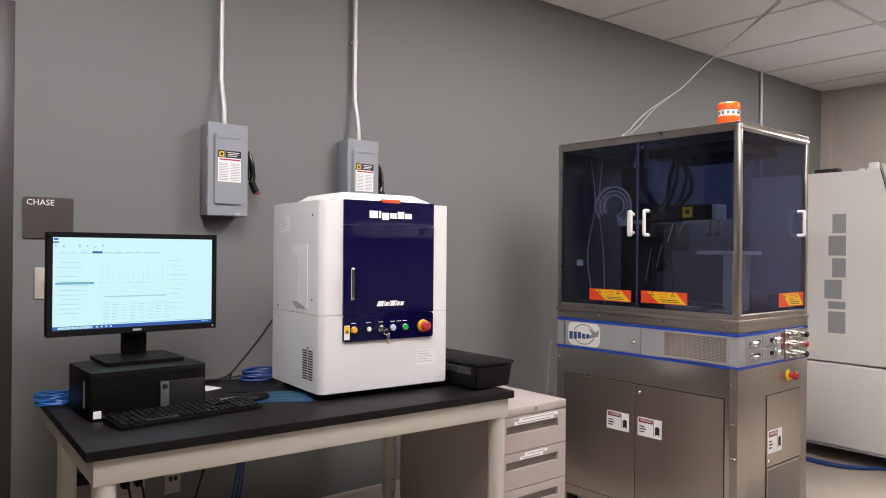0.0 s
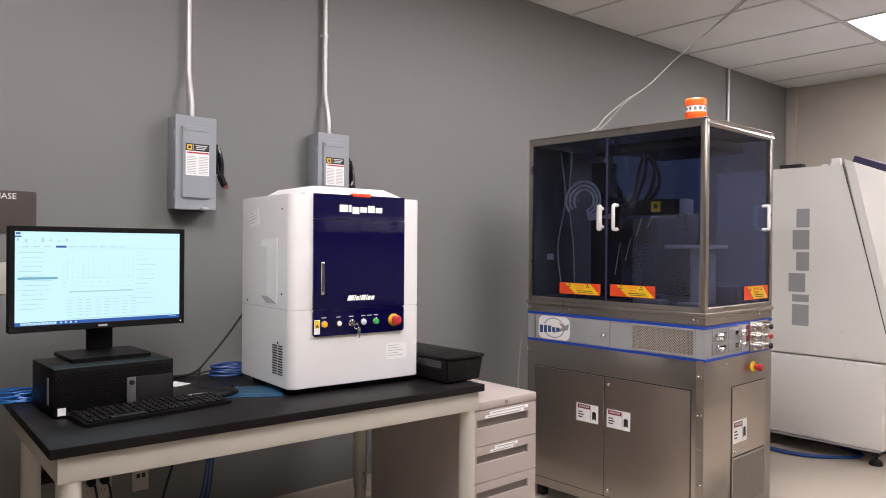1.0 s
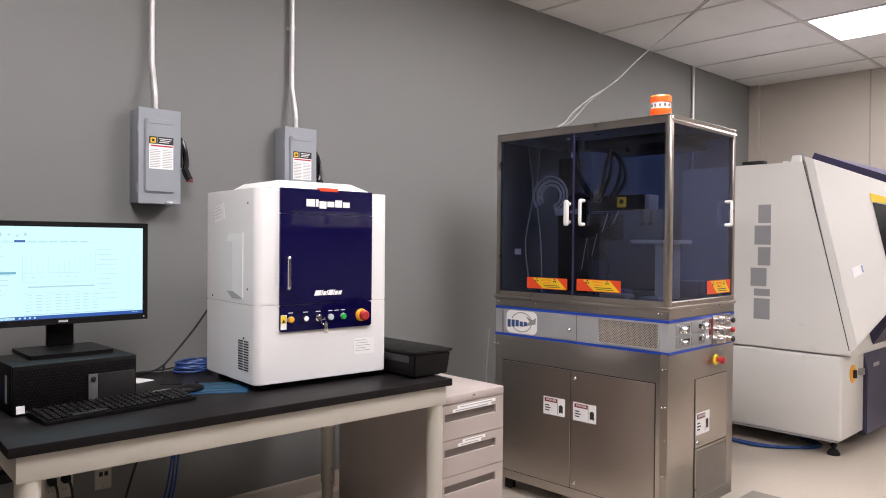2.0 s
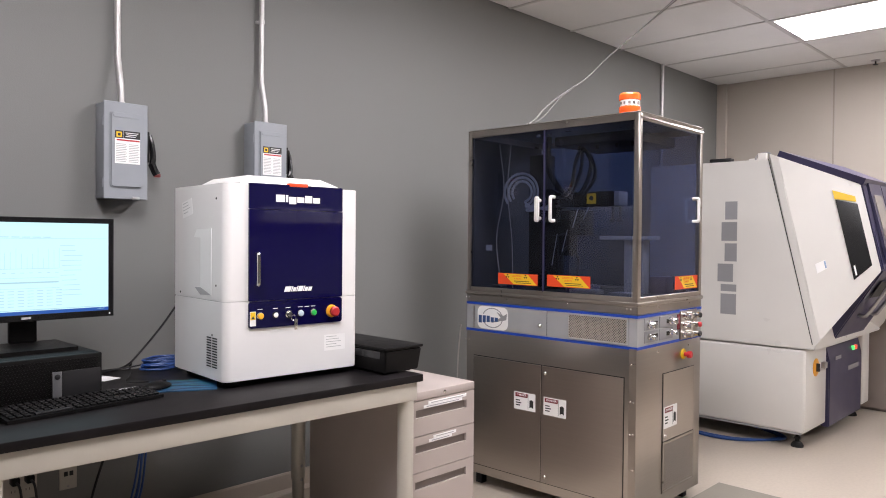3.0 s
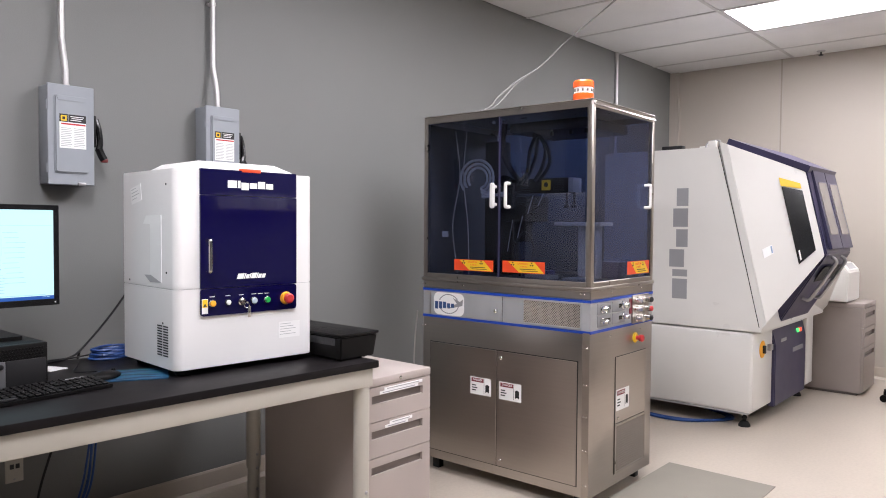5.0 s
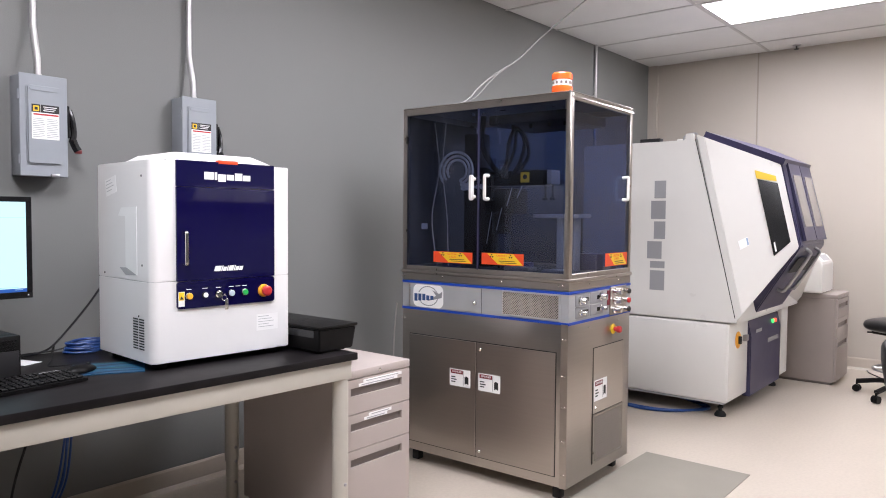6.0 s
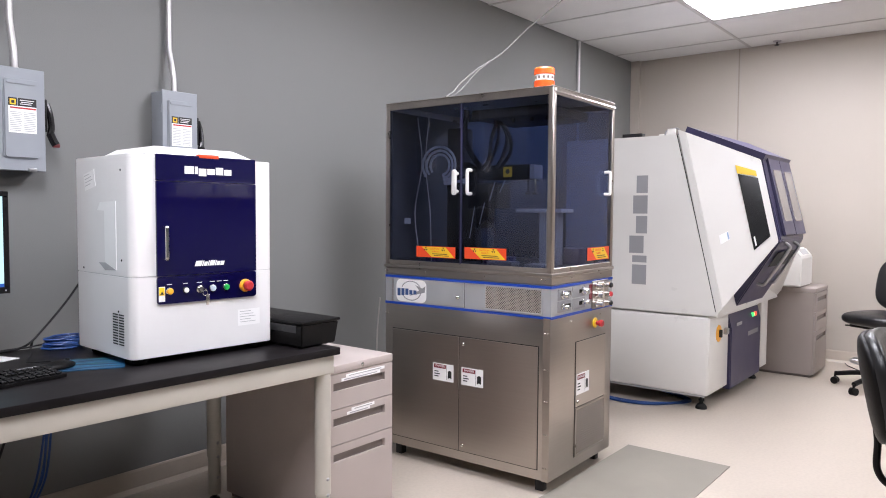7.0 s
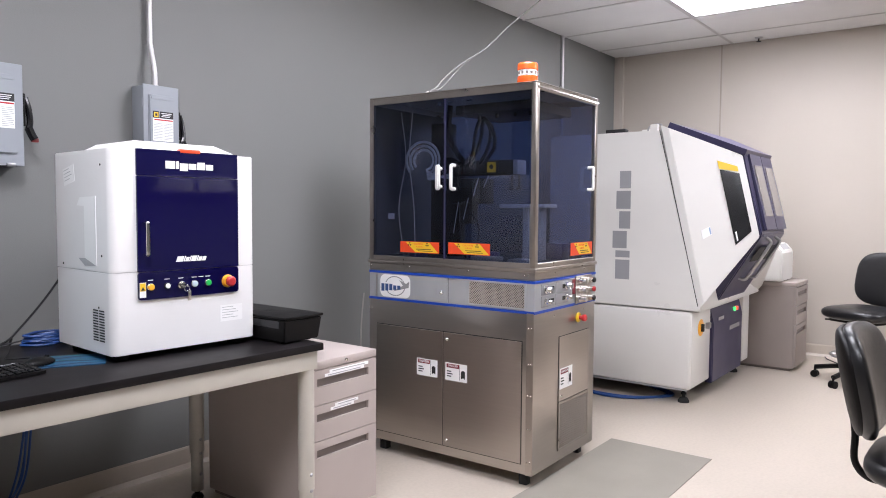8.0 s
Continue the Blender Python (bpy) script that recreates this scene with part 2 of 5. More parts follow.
DOOR_X0, DOOR_X1, DOOR_H = -0.57, 0.375, 2.08
structure("floor", B(LEFT_X, NEAR_Y, -0.1, FAR_X, WALL_Y, 0), M_FLOOR, "pale beige sheet vinyl floor with a soft sheen", "floor")
wall_with_hole("wall_north", LEFT_X, FAR_X, WALL_Y, WALL_Y + 0.15, CEIL + 0.1, DOOR_X0, DOOR_X1, DOOR_H, M_GREY, "dark grey painted wall behind the machines")
structure("wall_east", B(FAR_X, NEAR_Y - 0.15, 0, FAR_X + 0.15, WALL_Y + 0.15, CEIL + 0.1), M_BEIGE, "beige painted end wall with a vertical seam", "wall")
structure("wall_south", B(LEFT_X, NEAR_Y - 0.15, 0, FAR_X, NEAR_Y, CEIL + 0.1), M_GREY, "plain dark grey painted wall", "wall")
structure("wall_west", B(LEFT_X - 0.15, NEAR_Y - 0.15, 0, LEFT_X, WALL_Y + 0.15, CEIL + 0.1), M_GREY, "plain dark grey painted wall", "wall")
# corner return and wall seam cover
structure("trim_corner", B(FAR_X - 0.04, WALL_Y - 0.09, 0, FAR_X, WALL_Y, CEIL, bevel=0.002), M_BEIGE, "narrow beige corner strip between the grey and beige walls", "trim")
structure("trim_seam", B(FAR_X - 0.004, 1.949, 0.1, FAR_X, 1.961, CEIL), M_SEAM, "thin beige vertical joint cover on the end wall", "trim")


def baseboard(name, x0, y0, x1, y1, along, label):
    bm = bmesh.new()
    if along == "y":
        prism(bm, [(FAR_X, 0), (FAR_X, 0.1), (FAR_X - 0.004, 0.1), (FAR_X - 0.007, 0.09), (FAR_X - 0.007, 0.02), (FAR_X - 0.02, 0.0)], "y", y0, y1)
    else:
        prism(bm, [(y0, 0), (y0, 0.1), (y0 - 0.004, 0.1), (y0 - 0.007, 0.09), (y0 - 0.007, 0.02), (y0 - 0.02, 0.0)], "x", x0, x1)
    return structure(name, bm, M_BASE, label, "baseboard")


baseboard("baseboard", 0, NEAR_Y, 0, WALL_Y - 0.09, "y", "beige vinyl cove baseboard along the end wall")
baseboard("baseboard_north", DOOR_X1 + 0.057, WALL_Y, FAR_X - 0.024, WALL_Y, "x", "beige vinyl cove baseboard along the grey wall")
structure("floor_hatch", B(2.64, 1.01, 0, 3.675, 1.545, 0.004, bevel=0.0015, seg=1), M_HATCH, "flat grey metal floor cover plate", "floor plate")


# ceiling: lay-in tiles between T-bars, with openings for the lights
GRID_X, GRID_Y = 5.79, 1.86
LIGHTS = [(GRID_X - TILE * k, GRID_Y - 2 * TILE * n) for k, n in ((1, 1), (5, 1), (8, 1), (1, 3))]
X_LINES = [GRID_X - TILE * k for k in range(14, -3, -1)]
Y_LINES = [GRID_Y - 2 * TILE * k for k in range(4, -1, -1)]



def ceiling():
    bm = bmesh.new()
    xs = [LEFT_X] + [x for x in X_LINES if LEFT_X + 0.05 < x < FAR_X - 0.05] + [FAR_X]
    ys = [NEAR_Y] + [y for y in Y_LINES if NEAR_Y + 0.05 < y < WALL_Y - 0.05] + [WALL_Y]
    for x0, x1 in zip(xs, xs[1:]):
        for y0, y1 in zip(ys, ys[1:]):
            if any(lx - 0.01 < (x0 + x1) / 2 < lx + TILE and ly < (y0 + y1) / 2 < ly + 2 * TILE for lx, ly in LIGHTS):
                continue
            box(bm, x0 + 0.008, y0 + 0.008, CEIL, x1 - 0.008, y1 - 0.008, CEIL + 0.016)
    structure("ceiling", bm, M_CEIL, "white lay-in acoustic ceiling tiles", "ceiling")
    bm = bmesh.new()
    for x in xs[1:-1]:
        box(bm, x - 0.012, NEAR_Y, CEIL - 0.004, x + 0.012, WALL_Y, CEIL + 0.001)
    for y in ys[1:-1]:
        for x0, x1 in zip(xs, xs[1:]):
            if any(lx - 0.01 < (x0 + x1) / 2 < lx + TILE and abs(y - ly - TILE) < 0.05 for lx, ly in LIGHTS):
                continue
            box(bm, x0 + 0.012, y - 0.012, CEIL - 0.004, x1 - 0.012, y + 0.012, CEIL + 0.001)
    structure("ceiling_grid", bm, M_TBAR, "steel ceiling grid bars, greyed for the shadow at the tile joints", "ceiling grid")
    structure("ceiling_slab", B(LEFT_X, NEAR_Y, CEIL + 0.12, FAR_X, WALL_Y, CEIL + 0.2), M_CEIL, "plain slab above the ceiling tiles", "ceiling")


ceiling()
M_LAMP = glow("light_diffuser", (0.97, 0.95, 1.0), PANEL_GLOW)


def ceiling_light(x, y):
    t = thing("ceiling_light", (x, y, CEIL), "lit recessed fluorescent ceiling light with a white diffuser", "ceiling light", "recessed ceiling lights")
    w, l = TILE, 2 * TILE
    bm = bmesh.new()
    for a in ((0.012, 0.012, 0.03, l - 0.012), (w - 0.03, 0.012, w - 0.012, l - 0.012), (0.03, 0.012, w - 0.03, 0.03), (0.03, l - 0.03, w - 0.03, l - 0.012)):
        box(bm, a[0], a[1], -0.003, a[2], a[3], 0.09)
    part("frame", bm, M_TBAR, t)
    part("diffuser", B(0.03, 0.03, 0.004, w - 0.03, l - 0.03, 0.012), M_LAMP, t)
    return t


first_light = ceiling_light(*LIGHTS[0])
for lx, ly in LIGHTS[1:]:
    copy_thing(first_light, pose(lx, ly, CEIL))


def door():
    t = new("door_1")
    t.matrix_basis = pose(DOOR_X0, WALL_Y, 0)
    tagged(t, "closed dark brown door in a dark steel frame", "door", "", "structure")
    w = DOOR_X1 - DOOR_X0
    bm = bmesh.new()
    box(bm, w - 0.02, -0.02, 0, w + 0.055, 0.12, DOOR_H + 0.055, bevel=0.003)
    box(bm, -0.055, -0.02, 0, 0.02, 0.12, DOOR_H + 0.055, bevel=0.003)
    box(bm, 0.02, -0.02, DOOR_H - 0.02, w - 0.02, 0.12, DOOR_H + 0.055, bevel=0.003)
    part("door_frame", bm, M_DOOR, t)
    leaf = part("door_leaf", B(0.023, 0.02, 0.008, w - 0.023, 0.065, DOOR_H - 0.023, bevel=0.002), M_DOOR, t)
    bm = rod(bmesh.new(), (0.09, 0.02, 1.0), (0.09, -0.04, 1.0), 0.012)
    rod(bm, (0.09, -0.035, 1.0), (0.2, -0.035, 1.0), 0.01)
    part("door_handle", bm, M_CHROME, leaf, "chrome lever handle")


door()


# ---- the steel cabinet with the smoked enclosure ----
def wpart(name, bm, material, parent, label="", smooth=True):
    """A part given in room coordinates, under an unturned thing."""
    root = parent
    while root.parent:
        root = root.parent
    bmesh.ops.translate(bm, vec=-root.matrix_basis.translation, verts=bm.verts[:])
    return part(name, bm, material, parent, label, smooth)


def dome(bm, at, axis, r, h):
    return lathe(bm, [(r, 0), (r, h * 0.35), (r * 0.8, h * 0.75), (r * 0.4, h)], at, axis, 12)


def bow_handle(bm, a, b, out, r):
    """A bow handle from a to b standing off by the vector out."""
    a, b, out = Vector(a), Vector(b), Vector(out)
    u = (b - a).normalized() * r * 1.2
    return tube(bm, [a, a + out * 0.8, a + out + u, (a + b) / 2 + out, b + out - u, b + out * 0.8, b], r, seg=10, steps=5)


def steel_cabinet():
    L, W, X0, Y0 = 0.960, 0.636, 2.779, 1.523
    t = thing("diffractometer_cabinet", (X0, Y0, 0), "brushed stainless cabinet with a smoked blue enclosure and orange beacon", "lab cabinet", turn=1.1)
    body = part("lower_body", B(0, 0, 0.06, W, L, 0.787, bevel=0.004), M_STEEL, t, "brushed stainless lower body")
    for x, y in ((0.05, 0.066), (W - 0.05, 0.066), (0.05, L - 0.066), (W - 0.05, L - 0.066)):
        bm = B(x - 0.02, y - 0.02, 0, x + 0.02, y + 0.02, 0.062, bevel=0.003)
        part("foot", bm, M_DARKGREY, t, "square dark steel foot")
    # doors of the long side, proud of a dark reveal
    part("door_reveal", B(-0.0012, 0.056, 0.104, 0.0, 0.909, 0.661), M_INKD, t, "dark gap round the doors")
    for a, b in ((0.491, 0.9055), (0.06, 0.487)):
        d = part("cabinet_door", B(-0.005, a, 0.108, -0.001, b, 0.657, bevel=0.0012, seg=1), M_STEEL, t, "brushed stainless door")
        if b < 0.6:
            for z in (0.625, 0.137):
                part("door_lock", dome(bmesh.new(), (-0.005, 0.464, z), (-1, 0, 0), 0.009, 0.008), M_CHROME, d, "round chrome lock")
    part("edge_trim", B(-0.0035, 0.0, 0.06, 0.0, 0.035, 0.787, bevel=0.001, seg=1), M_STEEL2, t, "stainless corner strip")
    # screws in pairs
    def screw(x, y, z, axis):
        part("screw", dome(bmesh.new(), (x, y, z), axis, 0.0045, 0.003), M_CHROME, t)
    for z in (0.72, 0.56, 0.42, 0.27, 0.12):
        screw(-0.0035, 0.012, z, (-1, 0, 0))
        screw(-0.0035, 0.026, z, (-1, 0, 0))
    for y in (0.965, 0.945):
        screw(0, y, 0.735, (-1, 0, 0))
        screw(0, y, 0.952, (-1, 0, 0))
    for y in (0.03, 0.05, 0.35, 0.7):
        screw(0.0, y, 0.955, (-1, 0, 0))
    for x in (0.19, 0.5):
        screw(x, 0.0, 0.757, (0, -1, 0))
        screw(x, 0.0, 0.955, (0, -1, 0))
    # warning labels on the doors: white, red header, black mark
    def danger(face, u, z, w, h):
        if face == "x":
            f = lambda du, dz, ww, hh, p: B(-0.0053 - p, u - du - ww, z - dz - hh, -0.0048, u - du, z - dz)
            m = on_x(-0.0066, u - w * 0.36, z - h * 0.16)
        else:
            f = lambda du, dz, ww, hh, p: B(u + du, -0.0053 - p, z - dz - hh, u + du + ww, -0.0035, z - dz)
            m = on_y(u + w * 0.36, -0.0066, z - h * 0.16)
        s = part("warning_label", f(0, 0, w, h, 0.0003), M_LABEL, t, "white danger label with a red header")
        part("header", f(w * 0.06, h * 0.06, w * 0.58, h * 0.22, 0.0007), M_MAROON, s, "maroon header")
        part("lettering", letters("DANGER", h * 0.17, m, 0.0003), M_LABEL, s)
        for k in range(3):
            part("text_bar", f(w * 0.08, h * (0.45 + 0.14 * k), w * (0.2 + 0.06 * (k % 2)), h * 0.06, 0.0007), M_INKD, s)
        part("pictogram_frame", f(w * 0.66, h * 0.06, w * 0.012, h * 0.86, 0.0007), M_INKD, s)
        bm = bmesh.new()
        for i in range(4):
            c = f(w * (0.73 + 0.045 * i), h * (0.34 + 0.04 * abs(i - 1.5)), w * 0.043, h * 0.42, 0.0007)
            me = bpy.data.meshes.new("tmp")
            c.to_mesh(me)
            c.free()
            bm.from_mesh(me)
            bpy.data.meshes.remove(me)
        part("pictogram", bm, M_INKD, s, "black warning pictogram")
    danger("x", 2.168 - Y0, 0.515, 0.125, 0.084)
    danger("x", 1.996 - Y0, 0.514, 0.125, 0.084)
    danger("y", 3.026 - X0, 0.50, 0.13, 0.098)
    # short side: access panel with a mesh grille below
    part("panel_reveal", B(0.238, -0.0012, 0.11, 0.563, 0.0, 0.654), M_INKD, t, "dark gap round the access panel")
    part("access_panel", B(0.241, -0.004, 0.345, 0.56, -0.001, 0.651, bevel=0.001, seg=1), M_STEEL, t, "stainless access panel")
    part("panel_lock", dome(bmesh.new(), (0.262, -0.004, 0.368), (0, -1, 0), 0.008, 0.006), M_CHROME, t)
    def grille(name, face, a0, z0, a1, z1, pitch, label):
        bm = bmesh.new()
        w, h, r = a1 - a0, z1 - z0, pitch * 0.16
        def seg(p, q):
            if face == "x":
                p, q = (-0.0035, *p), (-0.0035, *q)
            else:
                p, q = (p[0], -0.0035, p[1]), (q[0], -0.0035, q[1])
            rod(bm, p, q, r, seg=4, caps=False)
        n = int((w + h) / pitch)
        for k in range(1, n):
            s = k * pitch
            seg((a0 + max(0, s - h), z0 + min(s, h)), (a0 + min(s, w), z0 + max(0, s - w)))
            seg((a0 + max(0, s - h), z1 - min(s, h)), (a0 + min(s, w), z1 - max(0, s - w)))
        g = part(name, bm, M_MESH, t, label, smooth=False)
        return g
    part("grille_backing", B(0.248, -0.0022, 0.12, 0.553, -0.0013, 0.333), M_RECESS, t, "dark filter behind the mesh")
    grille("mesh_grille", "y", 0.248, 0.12, 0.553, 0.333, 0.0105, "fine stainless mesh")
    bm = bmesh.new()
    for a in ((0.241, 0.113, 0.249, 0.341), (0.552, 0.113, 0.56, 0.341), (0.249, 0.113, 0.552, 0.121), (0.249, 0.332, 0.552, 0.341)):
        box(bm, a[0], -0.006, a[1], a[2], -0.001, a[3])
    part("grille_frame", bm, M_STEEL2, t)
    # control band with blue edges
    band = part("control_band", B(0.0, 0.0, 0.787, W, L, 0.93, bevel=0.002, seg=1), M_PANELGREY, t, "pale grey control band")
    for z in (0.783, 0.918):
        bm = box(bmesh.new(), -0.0025, -0.0025, z, 0.0, L, z + 0.012)
        box(bm, 0.0, -0.0025, z, W, 0.0, z + 0.012)
        part("blue_strip", bm, M_BLUE, t, "blue edge strip")
    hatch = part("band_hatch", B(-0.0035, 0.464, 0.799, 0.0, 0.905, 0.914, bevel=0.001, seg=1), M_PANELGREY, t, "grey hinged hatch")
    part("hatch_lock", dome(bmesh.new(), (-0.0035, 0.498, 0.845), (-1, 0, 0), 0.011, 0.012), M_CHROME, hatch, "chrome cam lock")
    bm = bmesh.new()
    for k in range(9):
        box(bm, -0.0045, 0.905, 0.80 + k * 0.0125, 0.0, 0.912, 0.809 + k * 0.0125)
    part("piano_hinge", bm, M_STEEL2, hatch)
    part("seam_line", B(-0.0006, 0.4615, 0.797, 0.0, 0.4635, 0.916), M_INKD, t)
    bm = prism(bmesh.new(), [(-y, z) for y, z in rounded(-0.884, 0.8, -0.69, 0.913, 0.03)], "x", -0.0042, -0.0034)
    badge = part("maker_badge", bm, M_LABEL, hatch, "white badge with a blue and grey emblem")
    bm = bmesh.new()
    for i in range(26):
        a0, a1 = radians(20 + i * 12), radians(30 + i * 12)
        c = [(0.787 + 0.066 * math.cos(a0), 0.857 + 0.05 * math.sin(a0)), (0.787 + 0.066 * math.cos(a1), 0.857 + 0.05 * math.sin(a1)),
             (0.787 + 0.060 * math.cos(a1), 0.857 + 0.045 * math.sin(a1)), (0.787 + 0.060 * math.cos(a0), 0.857 + 0.045 * math.sin(a0))]
        prism(bm, c, "x", -0.0048, -0.0042)
    part("emblem_ring", bm, M_LOGO, badge)
    bm = prism(bmesh.new(), [(0.80, 0.83), (0.70, 0.853), (0.696, 0.885), (0.716, 0.872), (0.76, 0.888), (0.735, 0.862)], "x", -0.0048, -0.0042)
    part("emblem_arrow", bm, M_LOGO, badge)
    bm = bmesh.new()
    for k in range(5):
        box(bm, -0.0052, 0.856 - 0.026 * k, 0.828 + 0.003 * k, -0.0042, 0.876 - 0.026 * k, 0.866 - 0.006 * (k > 2))
    part("emblem_bar", bm, M_EMBLEM, badge, "dark blue emblem bars")
    part("vent_backing", B(-0.0015, 0.046, 0.806, 0.0, 0.342, 0.912), M_INKD, t, "dark filter behind the vent")
    grille("vent_mesh", "x", 0.046, 0.806, 0.342, 0.912, 0.0118, "silver mesh vent")
    bm = bmesh.new()
    for a in ((0.04, 0.800, 0.047, 0.917), (0.341, 0.800, 0.348, 0.917), (0.047, 0.800, 0.341, 0.807), (0.047, 0.910, 0.341, 0.917)):
        box(bm, -0.006, a[0], a[1], 0.0, a[2], a[3])
    part("vent_frame", bm, M_PANELGREY, t)
    # switches on the short side
    for x in (0.06, 0.2):
        for z in (0.862, 0.807):
            part("switch_plate", B(x, -0.003, z, x + 0.128, 0.0, z + 0.05, bevel=0.0008, seg=1), M_LOGO, t, "grey switch plate")
            part("display_window", B(x + 0.065, -0.0042, z + 0.016, x + 0.118, -0.003, z + 0.034), M_BLACKG, t)
    for x, z, r in ((0.098, 0.886, 0.019), (0.098, 0.832, 0.014), (0.3, 0.889, 0.019), (0.3, 0.836, 0.014)):
        k = part("rotary_switch", lathe(bmesh.new(), [(r, 0), (r, 0.006), (r * 0.8, 0.009), (r * 0.75, 0.03), (r * 0.6, 0.034)], (x, -0.003, z), (0, -1, 0), 18), M_CHROME, t, "chrome rotary switch")
        part("switch_grip", B(x - r * 0.2, -0.041, z - r * 0.7, x + r * 0.2, -0.034, z + r * 0.7, bevel=0.002), M_TUBE, k, "metal grip")
    part("red_readout", B(0.375, -0.004, 0.84, 0.41, 0.0, 0.91), M_MAROON, t, "dark red readout")
    st = part("connector_plate", B(0.40, -0.006, 0.79, 0.58, 0.0, 0.925, bevel=0.002, seg=1), M_STEEL2, t, "steel connector plate")
    for z, m in ((0.902, M_INKD), (0.858, M_RED), (0.815, M_INKD)):
        for x in (0.43, 0.505):
            c = part("push_fitting", lathe(bmesh.new(), [(0.016, 0), (0.016, 0.012), (0.011, 0.014), (0.011, 0.028), (0.0135, 0.03), (0.0135, 0.044)], (x, -0.006, z), (0, -1, 0), 16), M_CHROME, st, "chrome push fitting")
            if x > 0.45:
                part("cap", lathe(bmesh.new(), [(0.0125, 0), (0.0125, 0.008), (0.008, 0.011)], (x, -0.050, z), (0, -1, 0), 14), m, st, "coloured cap" if m is M_RED else "black cap")
    es = part("emergency_collar", lathe(bmesh.new(), [(0.025, 0), (0.025, 0.003), (0.019, 0.008)], (0.445, 0, 0.72), (0, -1, 0), 22), M_YELLOW, t, "yellow emergency stop collar")
    part("emergency_button", lathe(bmesh.new(), [(0.01, 0), (0.01, 0.014), (0.016, 0.016), (0.017, 0.03), (0.012, 0.035)], (0.445, -0.008, 0.72), (0, -1, 0), 22), M_RED, es, "red mushroom button")
    # collar below the enclosure
    part("collar", B(-0.001, -0.001, 0.931, W + 0.001, L + 0.001, 0.968, bevel=0.003, seg=1), M_STEEL, t)
    part("ledge", B(-0.007, -0.007, 0.968, W + 0.007, L + 0.007, 0.985, bevel=0.004), M_STEEL2, t, "projecting stainless ledge")
    # enclosure frame
    zb, zt, p = 0.985, 1.793, 0.024
    for x, y, w, d in ((0, 0, p + 0.004, p + 0.002), (W - p, 0, p, p), (0, L - p, p, p), (W - p, L - p, p, p)):
        part("corner_post", B(x, y, zb, x + w, y + d, zt, bevel=0.003), M_STEEL2, t, "stainless corner post")
    for z0, z1 in ((zb, zb + 0.022), (zt - 0.03, zt)):
        for a in ((0, p, 0.024, L - p), (W - 0.024, p, W, L - p), (p, 0, W - p, 0.024), (p, L - 0.024, W - p, L)):
            part("rail", B(a[0], a[1], z0, a[2], a[3], z1, bevel=0.002, seg=1), M_STEEL2, t)
    part("roof", B(-0.001, -0.001, zt, W + 0.001, L + 0.001, zt + 0.006, bevel=0.002, seg=1), M_STEEL2, t, "flat stainless roof")
    # chamfer added to give the short side its bright reflected line
    part("glint_edge", prism(bmesh.new(), [(-0.005, zt - 0.020), (0.014, zt + 0.010), (0.014, zt - 0.020)], "x", 0.004, W), M_STEEL2, t, "sloping roof edge added to catch a glint of the ceiling lights")
    part("back_panel", B(0.02, L - 0.02, zb + 0.022, W - 0.02, L - 0.012, zt - 0.03), M_INNERD, t, "dark grey back panel")
    g = part("far_pane", B(W - 0.018, p, zb + 0.02, W - 0.012, L - p, zt - 0.028, bevel=0.001, seg=1), M_TINT2, t, "smoked acrylic pane, tint darkened to dim what lies behind", smooth=False)
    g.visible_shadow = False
    part("deck", B(0.02, 0.02, zb + 0.002, W - 0.02, L - 0.02, zb + 0.012), M_DARKGREY, t, "dark equipment deck")
    z0, z1 = zb + 0.016, zt - 0.026
    for a in ((0.493, L - 0.024), (0.034, 0.487)):
        g = part("enclosure_door", B(0.004, a[0], z0, 0.010, a[1], z1, bevel=0.001, seg=1), M_TINT, t, "smoked blue acrylic door", smooth=False)
        g.visible_shadow = False
    g = part("side_pane", B(0.036, 0.004, z0, W - 0.024, 0.010, z1, bevel=0.001, seg=1), M_TINT, t, "smoked blue acrylic pane", smooth=False)
    g.visible_shadow = False
    part("meeting_rail", B(0.0, 0.487, z0, 0.011, 0.493, z1), M_NAVY2, t)
    part("pull_handle", bow_handle(bmesh.new(), (0.004, 0.432, 1.338), (0.004, 0.432, 1.447), (-0.032, 0, 0), 0.008), M_WHITE, t, "white bow handle")
    bm = prism(bmesh.new(), rounded(0.500, 1.332, 0.522, 1.452, 0.0105), "x", -0.034, -0.018)
    bmesh.ops.bevel(bm, geom=[e for e in bm.edges if all(v.co.x < -0.033 for v in e.verts)], offset=0.005, segments=3, affect="EDGES")
    for z in (1.35, 1.434):
        rod(bm, (-0.02, 0.511, z), (0.004, 0.511, z), 0.008, seg=12)
    part("pull_handle", bm, M_WHITE, t, "flat white pull handle")
    part("pull_handle", bow_handle(bmesh.new(), (0.535, 0.004, 1.343), (0.535, 0.004, 1.450), (0, -0.03, 0), 0.0075), M_WHITE, t, "white bow handle")
    for y in (0.53, 0.47):
        part("catch", B(0.011, y - 0.01, 1.735, 0.02, y + 0.01, 1.745), M_CHROME, t)
    # caution stickers
    def caution(face, u, z, w, h):
        if face == "x":
            q = lambda pts, d: prism(bmesh.new(), [(u - a * w, z - b * h) for a, b in pts], "x", 0.0039 - d, 0.0040)
            m = lambda a, b: on_x(0.0026, u - a * w, z - b * h)
        else:
            q = lambda pts, d: prism(bmesh.new(), [(u + a * w, z - b * h) for a, b in pts], "y", 0.0039 - d, 0.0040)
            m = lambda a, b: on_y(u + a * w, 0.0026, z - b * h)
        s = part("caution_sticker", q([(0, 0), (1, 0), (1, 1), (0, 1)], 0.0004), M_ORED, t, "orange and yellow radiation caution sticker")
